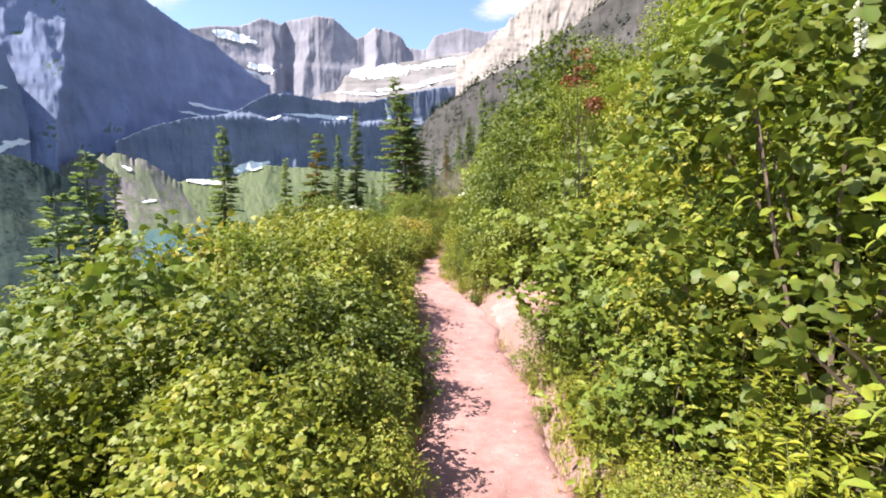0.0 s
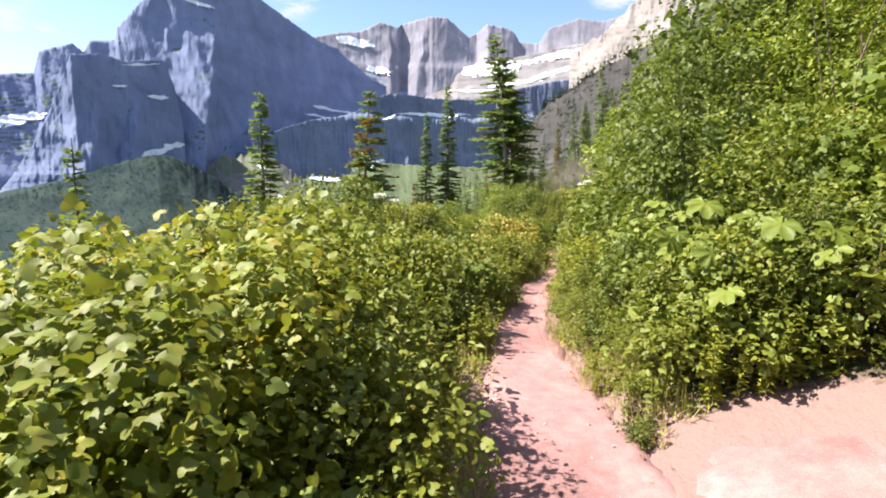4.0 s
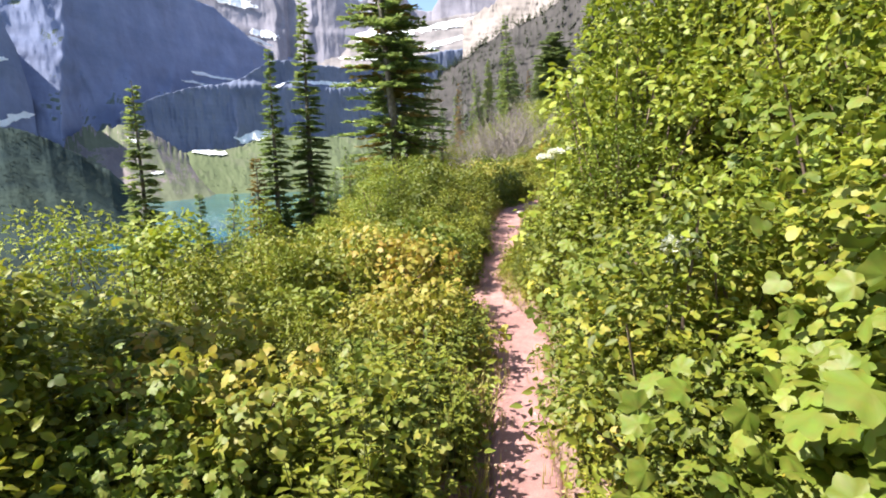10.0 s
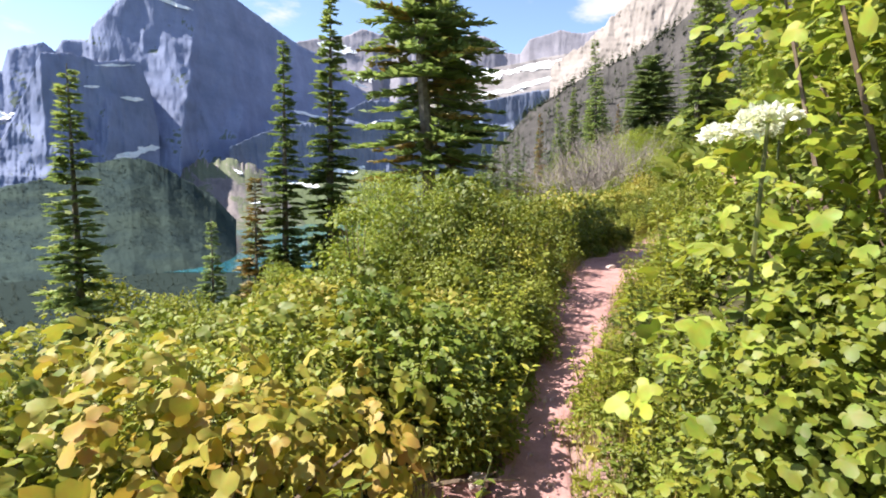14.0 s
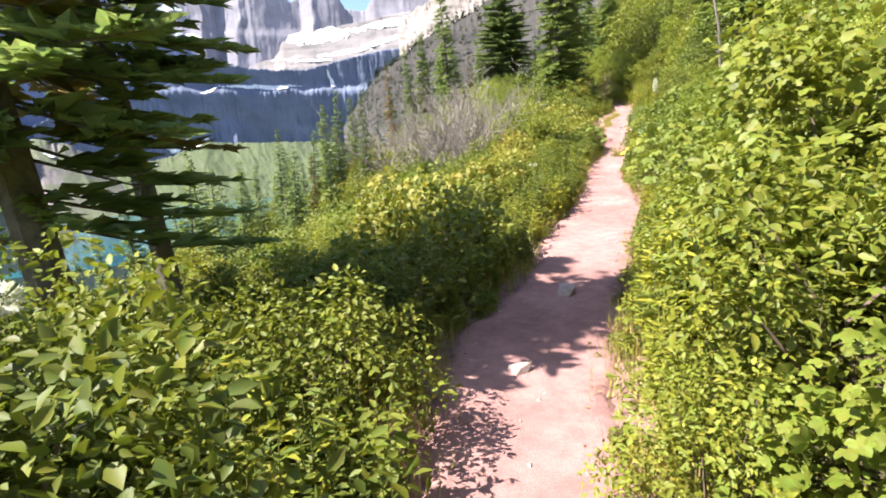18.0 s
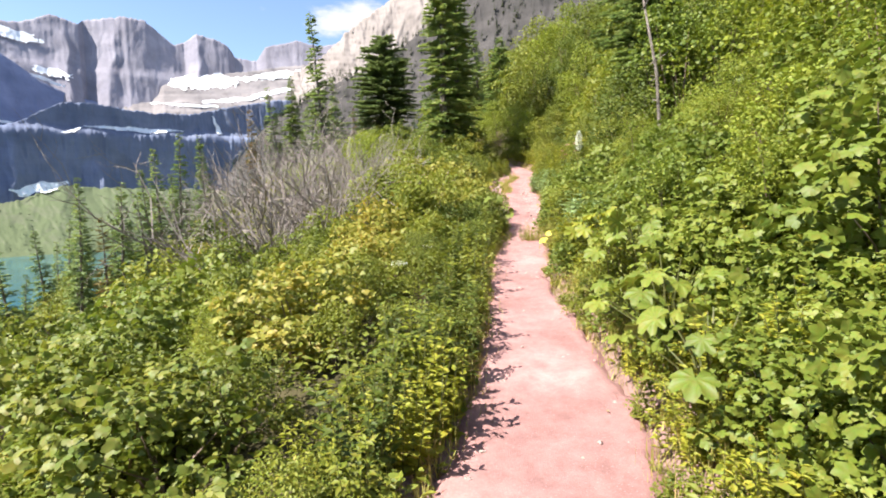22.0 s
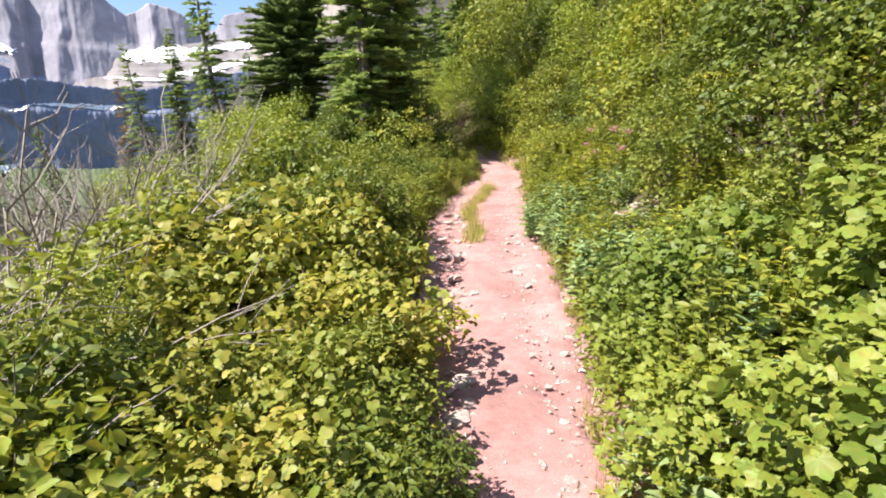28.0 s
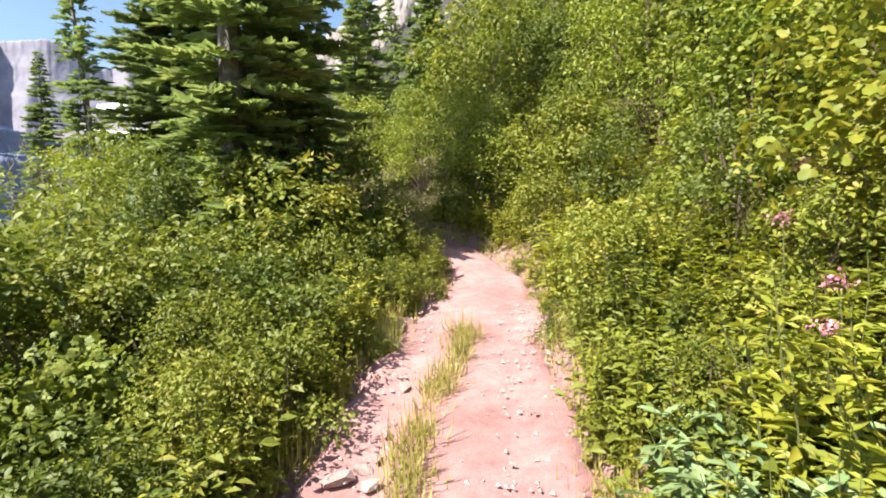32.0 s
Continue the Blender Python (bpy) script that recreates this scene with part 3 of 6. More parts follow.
M_SCREE = rock_mat("scree_slope", (0.19, 0.165, 0.155), (0.32, 0.28, 0.26), strata=0.03, streak=0.012)
M_BENCH = rock_mat("bench_rock", (0.15, 0.14, 0.145), (0.26, 0.235, 0.235), strata=0.05, streak=0.006)
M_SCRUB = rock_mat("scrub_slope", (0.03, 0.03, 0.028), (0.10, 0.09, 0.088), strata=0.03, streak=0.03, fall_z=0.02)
M_FOOT = rock_mat("mountain_foot", (0.15, 0.14, 0.145), (0.27, 0.225, 0.225), green=0.05, strata=0.012, streak=0.012, fall_z=0.008)

range_mesh("mountain_wall", (-27, -24.2, -21.6, -19.4, -17.5, -17.1, -13.8, -12.2, -9.9, -9.0, -7.8, -6.2, -5.0, -4.4, -2.3, -1.4, 1.8, 4, 6, 10, 14), (14.3, 15.0, 15.3, 16.3, 15.8, 16.2, 17.0, 16.9, 15.1, 15.4, 16.3, 16.0, 15.5, 14.5, 14.3, 15.7, 16.5, 16.1, 16.4, 17.5, 18), 6.0,
           (2900, 2930, 2960, 2990, 3000, 3060, 3010, 3030, 3060, 3090, 3060, 3080, 3100, 3130, 3140, 3130, 3130, 3140, 3140, 3140, 3140), 260, M_WALL,
           "pale grey glacial headwall with sheer gullied cliffs and snow", rough=0.11, gully=15, flute=4, beds=0, seed=2.0, upright=0.8, ledges=((12.3, 12),),
           ribs=((-18.6, 16, -18.2, 9, 1.6, 0.8, 40), (-14.6, 16.8, -15.6, 9, 1.8, 1.2, 45), (-7.6, 16.2, -7.9, 12, 1.2, 0.8, 25)))
range_mesh("mountain_bench", (-20, -17.5, -12, -11, -8, -4, 0, 4, 8, 12), (7.6, 9.0, 9.8, 12.0, 12.6, 13.1, 13.9, 14.4, 15, 15.6), 5.0, (2720, 2710, 2690, 2690, 2670, 2650, 2600, 2560, 2500, 2460), 420, M_BENCH,
           "pale rock bench with tilted ledges and snow under the headwall", rough=0.10, gully=30, beds=14, seed=7.0, ledges=((10.2, 60), (11.5, 60), (12.4, 40)))
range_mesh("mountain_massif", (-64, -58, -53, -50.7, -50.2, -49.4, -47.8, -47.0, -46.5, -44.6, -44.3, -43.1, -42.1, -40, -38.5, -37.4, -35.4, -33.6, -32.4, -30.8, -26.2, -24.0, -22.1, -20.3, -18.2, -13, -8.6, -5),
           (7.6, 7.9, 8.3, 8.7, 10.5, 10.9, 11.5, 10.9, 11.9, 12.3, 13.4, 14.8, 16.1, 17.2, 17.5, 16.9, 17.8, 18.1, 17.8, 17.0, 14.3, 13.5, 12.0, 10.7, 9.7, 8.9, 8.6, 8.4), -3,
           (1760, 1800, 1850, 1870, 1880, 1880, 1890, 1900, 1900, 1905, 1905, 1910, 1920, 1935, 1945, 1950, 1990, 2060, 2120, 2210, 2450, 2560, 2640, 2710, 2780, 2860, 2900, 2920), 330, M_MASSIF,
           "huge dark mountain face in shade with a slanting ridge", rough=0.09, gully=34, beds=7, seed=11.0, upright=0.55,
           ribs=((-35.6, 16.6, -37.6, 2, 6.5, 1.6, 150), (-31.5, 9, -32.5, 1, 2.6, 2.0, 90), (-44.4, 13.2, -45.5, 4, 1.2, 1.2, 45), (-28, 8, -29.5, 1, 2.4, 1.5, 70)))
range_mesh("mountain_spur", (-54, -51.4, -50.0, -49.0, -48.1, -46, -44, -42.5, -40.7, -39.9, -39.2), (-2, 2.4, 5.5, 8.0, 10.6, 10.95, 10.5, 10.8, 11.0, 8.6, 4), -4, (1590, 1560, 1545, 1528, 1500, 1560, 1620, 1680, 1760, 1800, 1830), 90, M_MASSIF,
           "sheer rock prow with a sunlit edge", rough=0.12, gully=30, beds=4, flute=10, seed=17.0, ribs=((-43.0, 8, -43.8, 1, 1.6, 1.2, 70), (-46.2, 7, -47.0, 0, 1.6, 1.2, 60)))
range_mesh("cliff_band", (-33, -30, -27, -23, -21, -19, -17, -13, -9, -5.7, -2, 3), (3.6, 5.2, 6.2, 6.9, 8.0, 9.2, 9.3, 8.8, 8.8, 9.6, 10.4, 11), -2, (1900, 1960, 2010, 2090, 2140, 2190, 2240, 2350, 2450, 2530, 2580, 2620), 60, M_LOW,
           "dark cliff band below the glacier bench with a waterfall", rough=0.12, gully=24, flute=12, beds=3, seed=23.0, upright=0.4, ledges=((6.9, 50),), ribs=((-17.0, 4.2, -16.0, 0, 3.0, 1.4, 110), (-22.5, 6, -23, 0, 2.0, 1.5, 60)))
range_mesh("valley_meadow", (-40, -34, -30, -27, -23, -21, -19.5, -14.5, -9, -4), (-1.6, -1.2, -0.4, 0.1, 0.4, 1.3, 1.8, 1.6, 1.5, 1.2), -4.4, (1700, 1700, 1700, 1690, 1690, 1690, 1690, 1700, 1720, 1740), 260, M_MEADOW, "green meadow slopes and gravel fans beyond the lake", rough=0.16, gully=26, seed=29.0)
range_mesh("mountain_foot", (-41.5, -39.5, -38, -36, -34.5, -33, -31, -29.6, -27.5, -26, -24.8, -23.5), (-3.5, -1.4, 0.8, 2.2, 2.0, 2.6, 2.0, 1.2, -0.4, -1.9, -3.3, -4.5), -5.2, (1500, 1490, 1480, 1470, 1470, 1470, 1480, 1490, 1510, 1530, 1560, 1580), 420, M_FOOT,
           "pinkish scree fans and green ledges at the mountain's foot", rough=0.4, gully=26, seed=53.0)
range_mesh("forested_hill", (-66, -60, -55, -50, -46, -42, -40.5, -38.8, -36.5, -34.5, -32.5), (-4.8, -4.2, -2.4, -0.7, 1.0, 2.2, 1.9, 1.2, -0.4, -2.4, -5.6), -11, (735, 735, 740, 740, 745, 745, 750, 750, 755, 758, 760), 330, M_FOREST, "forested hill above the lake, its shade put into the dark colour", rough=0.16, gully=9, seed=31.0)
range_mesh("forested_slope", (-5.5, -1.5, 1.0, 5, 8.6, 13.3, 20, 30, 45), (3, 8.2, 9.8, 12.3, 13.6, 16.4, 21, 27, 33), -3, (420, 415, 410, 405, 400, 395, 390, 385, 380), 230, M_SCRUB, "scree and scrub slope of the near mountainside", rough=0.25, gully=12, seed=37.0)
range_mesh("scree_ridge", (1, 4.2, 6.2, 8.2, 9.8, 14, 22, 32, 45), (13.2, 15.0, 16.7, 18.5, 19.4, 22, 27, 33, 38), 6, (1500, 1470, 1450, 1430, 1420, 1390, 1350, 1320, 1300), 300, M_SCREE, "pale scree ridge rising above the trail", rough=0.25, gully=46, beds=9, seed=41.0)


def snowfield(face, az, el, wide, tall, tilt, seed, label="old snow patch lying on mountain ledges"):
    """A thin uneven sheet of snow lying on a face, ragged at its edges; wide and tall in degrees."""
    n, m = max(16, int(wide * 26)), max(6, int(tall * 40))
    v, keep = [], []
    for i in range(n + 1):
        u = -1 + 2 * i / n
        mid = el + tilt * u + 0.5 * tall * noise.noise((u * 2.2, seed, 3))
        for j in range(m + 1):
            w = -1 + 2 * j / m
            aa = az + wide * u + 0.25 * tall * noise.noise((u * 4, w * 2, seed + 8))
            v.append(FACES[face](aa, mid + tall * w, 9))
            keep.append(u * u + w * w + 0.75 * noise.noise((u * wide * 1.1, w * 1.3, seed)) + 0.5 * noise.noise((u * wide * 3.5, w * 2.2, seed + 4)) < 0.82)
    f = []
    for i in range(n):
        for j in range(m):
            q = (i * (m + 1) + j, (i + 1) * (m + 1) + j, (i + 1) * (m + 1) + j + 1, i * (m + 1) + j + 1)
            if sum(keep[k] for k in q) > 2:
                f.append(q)
    if f:
        thing("snowfield", np.array(v), f, M_SNOW, label, "snow", "snow patches", smooth=True)


for k, (face, az, el, w, t, tl) in enumerate((
        ("mountain_bench", -7.2, 12.0, 4.2, 0.75, 0.35), ("mountain_bench", 0.6, 13.3, 4.4, 0.40, 0.75), ("mountain_bench", -5.0, 10.4, 3.2, 0.22, 0.35), ("mountain_bench", 0.0, 11.6, 3.4, 0.24, 0.7), ("mountain_bench", -9.0, 9.7, 3.4, 0.16, 0.05),
        ("mountain_bench", -2.4, 10.9, 1.8, 0.16, 0.4), ("mountain_wall", -22.2, 14.3, 2.2, 0.50, -0.3), ("mountain_wall", -19.6, 11.6, 1.6, 0.38, -0.25), ("mountain_massif", -20.0, 10.9, 1.4, 0.18, -0.5),
        ("mountain_massif", -25.4, 7.5, 1.6, 0.2, -0.3), ("mountain_massif", -22.6, 7.0, 2.0, 0.18, -0.4), ("mountain_massif", -26.2, 6.7, 1.4, 0.16, -0.2), ("mountain_massif", -37.6, 16.4, 1.6, 0.2, -0.3), ("mountain_massif", -36.2, 17.3, 1.0, 0.16, -0.2),
        ("mountain_spur", -44.6, 8.3, 0.8, 0.16, 0.1), ("mountain_spur", -41.5, 7.6, 1.0, 0.2, 0.0), ("mountain_spur", -42.6, 10.4, 1.6, 0.14, 0.2), ("mountain_massif", -52.6, 4.6, 2.6, 0.5, 0.7), ("mountain_spur", -41.6, 2.5, 1.5, 0.42, 0.5), ("mountain_spur", -40.2, 3.1, 1.0, 0.35, 0.1),
        ("cliff_band", -13.4, 7.15, 4.4, 0.24, 0.0), ("cliff_band", -18.4, 6.8, 0.9, 0.16, 0.3), ("valley_meadow", -21.4, 1.5, 2.0, 0.5, 0.3), ("valley_meadow", -25.6, 0.0, 1.6, 0.28, -0.1), ("cliff_band", -20.6, 1.9, 1.9, 0.35, 0.2), ("mountain_foot", -32.2, 1.2, 0.5, 0.2, -0.2), ("mountain_foot", -30.6, -2.0, 0.7, 0.16, 0.1))):
    snowfield(face, az, el, w, t, tl, k * 3.7)


def build_waterfall():
    v = []
    for j in range(15):
        e = 8.8 - 0.125 * j
        for q in (-1, 1):
            v.append(FACES["cliff_band"](-6.8 + 0.045 * j + 0.05 * math.sin(j * 0.9) + q * (0.06 + 0.014 * j), e, 14))
    thing("waterfall", np.array(v), [(2 * j, 2 * j + 1, 2 * j + 3, 2 * j + 2) for j in range(14)], M_SNOW, "thin white waterfall on the dark cliff band", "waterfall", kind="structure", smooth=True)


build_waterfall()


def build_lake():
    heap = Heap()
    m, n, l, b = mat_base("turquoise_lake_water", 0.12)
    t = noise_tex(n, l, 0.01, 3)
    r = ramp(n, [(0.35, (0.012, 0.07, 0.10)), (0.65, (0.025, 0.125, 0.155))])
    l.new(t.outputs["Fac"], r.inputs[0])
    l.new(r.outputs[0], b.inputs["Base Color"])
    w = noise_tex(n, l, 0.6, 3)
    bumped(n, l, b, w.outputs["Fac"], 0.2, 0.3)
    ring = []
    for k in range(72):
        a = 2 * math.pi * k / 72
        q = 1 + 0.12 * noise.noise((math.cos(a) * 2, math.sin(a) * 2, 1))
        ring.append((-640 + 500 * q * math.cos(a), 1240 + 640 * q * math.sin(a), -125.5))
    thing("lake", np.array([(-640, 1240, -125.5)] + ring), [(0, k + 1, (k + 1) % 72 + 1) for k in range(72)], m, "turquoise glacial lake far below the trail", "lake", kind="structure")


build_lake()


# ---- plants ----
RNG = np.random.default_rng(7)


def crown_leaves(heap, rng, count, height_, radius, leaf, shape=DIAMOND, clumps=26, width=0.6, low=0.12, droop=0.25):
    """Leaves in clumps over an uneven dome that reaches down to the ground."""
    ang = rng.uniform(0, 2 * np.pi, clumps)
    up = rng.uniform(0, 1, clumps)
    rad = radius * np.sqrt(np.clip(1 - (up * 0.94) ** 2.2, 0.03, 1)) * rng.uniform(0.45, 1.0, clumps)
    cz = height_ * (low + (0.92 - low) * up) * rng.uniform(0.85, 1.12, clumps)
    cen = np.stack([rad * np.cos(ang), rad * np.sin(ang), cz], 1)
    size = radius * rng.uniform(0.16, 0.42, clumps)
    k = rng.choice(clumps, count, p=size ** 2 / (size ** 2).sum())
    d = unit(rng.normal(size=(count, 3)) * (1, 1, 0.7) + (0, 0, 0.55))
    at = cen[k] + d * (size[k] * rng.uniform(0.25, 1.12, count) ** 0.45)[:, None]
    at[:, 2] = np.maximum(at[:, 2], 0.04)
    ahead = unit(d * (1, 1, 0.3) + rng.normal(size=(count, 3)) * 0.55 - (0, 0, droop))
    nrm = unit(d * 0.9 + (0, 0, 0.6) + rng.normal(size=(count, 3)) * 0.5)
    ln = leaf * rng.uniform(0.5, 1.3, count)
    leaves(heap, at, ahead, nrm, ln, ln * width, shape)
    return cen


def stems_to(heap, rng, cen, radius=0.012, sides=3):
    for c in cen:
        b = np.array([c[0] * 0.12, c[1] * 0.12, -0.05])
        m = b * 0.45 + c * 0.55 + rng.normal(size=3) * 0.05
        tube(heap, [b, m, c], [radius, radius * 0.7, radius * 0.3], sides)


def bush(name, label, category, group, rng, count, height_, radius, leaf, mat, shape=DIAMOND, clumps=26, width=0.6, stem=M_TWIG, thick=0.01):
    heap, wood = Heap(), Heap()
    cen = crown_leaves(heap, rng, count, height_, radius, leaf, shape, clumps, width)
    stems_to(wood, rng, cen[:14], thick)
    r = root(name, label, category, group)
    tagged(piece("branchwork", wood.verts(), wood.f, stem, r), kind="stuff")
    tagged(piece("foliage", heap.verts(), heap.f, mat, r, smooth=True), kind="stuff")
    return r


def herb(name, label, category, group, rng, stalks, height_, radius, leaf, mat, shape, per, width, top=None):
    """Upright stalks with leaves along them."""
    heap, wood = Heap(), Heap()
    for k in range(stalks):
        a, q = rng.uniform(0, 2 * np.pi), radius * math.sqrt(rng.uniform(0, 1))
        b = np.array([q * math.cos(a), q * math.sin(a), -0.03])
        h = height_ * rng.uniform(0.65, 1.1)
        tip = b + (rng.normal() * 0.12 * h + 0.15 * b[0], rng.normal() * 0.12 * h + 0.15 * b[1], h)
        tube(wood, [b, (b + tip) / 2 + (0, 0, 0.03), tip], [0.004, 0.003, 0.0015], 3)
        u = rng.uniform(0.04, 1.0, per)
        at = b + (tip - b) * u[:, None]
        th = rng.uniform(0, 2 * np.pi, per)
        ahead = np.stack([np.cos(th), np.sin(th), rng.uniform(-0.15, 0.7, per)], 1)
        ln = leaf * rng.uniform(0.7, 1.2, per) * (1.15 - 0.5 * u)
        leaves(heap, at, ahead, np.tile((0, 0, 1.0), (per, 1)) + rng.normal(size=(per, 3)) * 0.3, ln, ln * width, shape)
    r = root(name, label, category, group)
    tagged(piece("branchwork", wood.verts(), wood.f, M_STEM, r), kind="stuff")
    tagged(piece("foliage", heap.verts(), heap.f, mat, r, smooth=True), kind="stuff")
    return r


def broadleaf(name, label, category, group, rng, n, height_, radius, leaf, mat, shape=BROAD5):
    """A clump of large lobed leaves, each a part of its own on a leaning stalk."""
    wood = Heap()
    r = root(name, label, category, group)
    for k in range(n):
        a = 2 * np.pi * (k * 0.382 + rng.uniform(-0.06, 0.06))
        q = radius * math.sqrt((k + 0.6) / n)
        h = height_ * (1.05 - 0.45 * (k / n)) * rng.uniform(0.85, 1.1)
        tip = np.array([q * math.cos(a), q * math.sin(a), h])
        tube(wood, [(0.1 * tip[0], 0.1 * tip[1], -0.04), (0.45 * tip[0], 0.45 * tip[1], 0.62 * h), tip], [0.007, 0.005, 0.004], 3)
        one = Heap()
        ln = leaf * rng.uniform(0.75, 1.2)
        leaves(one, tip[None], np.array([[math.cos(a), math.sin(a), -0.3 + rng.normal() * 0.3]]), np.array([[0, 0, 1.0]]) + rng.normal(size=(1, 3)) * 0.42, ln, ln * 1.05, shape)
        piece("leaf", one.verts(), one.f, mat, r, smooth=True)
    tagged(piece("stalkwork", wood.verts(), wood.f, M_STEM, r), kind="stuff")
    return r


def tuft(rng, heap, x, y, z, blades, length, spread):
    th, ln = rng.uniform(0, 2 * np.pi, blades), length * rng.uniform(0.5, 1.1, blades)
    at = np.stack([x + rng.normal(size=blades) * spread, y + rng.normal(size=blades) * spread, np.full(blades, z)], 1)
    ahead = np.stack([np.cos(th) * 0.5, np.sin(th) * 0.5, rng.uniform(0.7, 1.3, blades)], 1)
    side = np.stack([-np.sin(th), np.cos(th), np.zeros(blades)], 1)
    leaves(heap, at, ahead, np.cross(side, unit(ahead)), ln, 0.009, BLADE)


def fir(name, label, rng, height_, radius, mat, bare=0.08, dead=0.0, density=1.0, lean=0.0, power=0.9, trunk=0.02, sparse=0.0):
    """A spire-shaped fir: whorls of drooping boughs, each set with flat needle sprays."""
    wood, heap, dry = Heap(), Heap(), Heap()
    n = 8
    zs = np.linspace(-0.25, height_, n)
    bend = np.stack([lean * np.clip(zs / height_, 0, 1) ** 1.5, 0.3 * lean * np.sin(zs / height_ * 3), zs], 1)
    tube(wood, bend, np.maximum(0.75 * trunk * height_ * (1 - zs / height_) ** 0.8, 0.006), 8)
    whorls = max(8, int(height_ * 6.5 * density ** 0.5))
    for w in range(whorls):
        u = bare + (1 - bare) * (w + rng.uniform(-0.3, 0.3)) / whorls
        u = min(max(u, 0.02), 0.985)
        z = u * height_
        c = np.array([lean * u ** 1.5, 0, z])
        reach = radius * ((1 - u) ** power + 0.035) * (1 if u > bare + 0.12 else 0.85)
        for b in range(int(rng.integers(8, 11))):
            a = rng.uniform(0, 2 * np.pi)
            if u < bare + 0.24 and rng.uniform() < sparse:
                continue
            c = np.array([lean * u ** 1.5, 0, max(0.05, z + rng.uniform(-0.6, 0.6) * height_ / whorls)])
            ln = reach * rng.uniform(0.62, 1.15)
            d = np.array([math.cos(a), math.sin(a), 0.0])
            dip = (0.42 - 0.62 * u) * rng.uniform(0.7, 1.3)
            tipz = -dip * ln
            mid = c + d * ln * 0.5 + (0, 0, tipz * 0.62)
            tip = c + d * ln + (0, 0, tipz * 0.75)
            if ln > 0.3:
                tube(wood, [c, mid, tip], [0.004 + 0.008 * ln, 0.003 + 0.004 * ln, 0.002], 3)
            k = max(10, int(ln * 105 * density))
            t = rng.uniform(0.12, 1.02, k)
            at = np.where(t[:, None] < 0.5, c + (mid - c) * 2 * t[:, None], mid + (tip - mid) * (2 * t[:, None] - 1))
            side = np.cross(d, (0, 0, 1.0)) * rng.choice([-1, 1], k)[:, None]
            ahead = d * rng.uniform(0.5, 1.0, k)[:, None] + side * rng.uniform(0.2, 1.0, k)[:, None] + (0, 0, 0.12) + rng.normal(size=(k, 3)) * 0.12
            sl = (0.10 + 0.17 * min(ln, 1.2) * (1.15 - t)) * rng.uniform(0.6, 1.35, k)
            leaves(dry if rng.uniform() < dead else heap, at, ahead, np.tile((0, 0, 1.0), (k, 1)) + rng.normal(size=(k, 3)) * 0.35, sl, sl * 0.40, SPRAY)
    r = root(name, label, "tree", "conifers beside the trail")
    piece("trunk", wood.verts(), wood.f, M_BARK, r)
    piece("crown", heap.verts(), heap.f, mat, r)
    if dry.n:
        tagged(piece("dry_needlework", dry.verts(), dry.f, M_FIRDRY, r, "browned dying boughs"), kind="stuff")
    return r


def dead_shrub(name, rng, height_, spread, label):
    """A leafless shrub of forking stems, each stem a part of its own."""
    r = root(name, label, "shrub", "bare grey shrubs")

    def grow(wood, p, d, ln, rad, depth):
        q = p + d * ln * 0.5 + rng.normal(size=3) * 0.04 * ln
        e = q + unit(d + rng.normal(size=3) * 0.22 + (0, 0, 0.05)) * ln * 0.5
        tube(wood, [p, q, e], [rad, rad * 0.8, rad * 0.5], 4 if depth == 0 else 3)
        if depth < 3:
            for k in range(int(rng.integers(2, 4)) + (depth == 1)):
                f = rng.uniform(0.4, 1.0)
                grow(wood, p + (e - p) * f, unit(d + rng.normal(size=3) * 0.55), ln * rng.uniform(0.4, 0.65), rad * 0.5, depth + 1)
    for k in range(15):
        a = rng.uniform(0, 2 * np.pi)
        d = unit(np.array([math.cos(a) * spread, math.sin(a) * spread, 1.0]))
        wood = Heap()
        grow(wood, np.array([0.06 * math.cos(a), 0.06 * math.sin(a), -0.05]), d, height_ * rng.uniform(0.4, 0.7), 0.011, 0)
        piece("branch", wood.verts(), wood.f, M_DEAD, r)
    return r


# ---- plant stands along the trail ----
RNG = np.random.default_rng(21)


def place(proto, x, y, scale, rng, sink=0.03, z=None, used=set()):
    zz = float(height(x, y)[0]) - sink if z is None else z
    m = pose(x, y, zz, rng.uniform(-6, 6), rng.uniform(-6, 6), rng.uniform(0, 360)) @ Matrix.Diagonal((scale * rng.uniform(0.9, 1.12), scale * rng.uniform(0.9, 1.12), scale, 1))
    if proto.name not in used:
        used.add(proto.name)
        proto.matrix_basis = m
        return proto
    ob = copy_thing(proto, m)
    ob.matrix_basis = m
    return ob


def spot(arc_y, s):
    """The place s metres to the right of the trail's middle where the trail passes y."""
    k = int(np.abs(LINE[:, 1] - arc_y).argmin())
    c, t = LINE[k], LINE_T[k]
    d = (arc_y - c[1]) / max(t[1], 0.3)
    return c[0] + t[1] * s + t[0] * d, c[1] - t[0] * s + t[1] * d


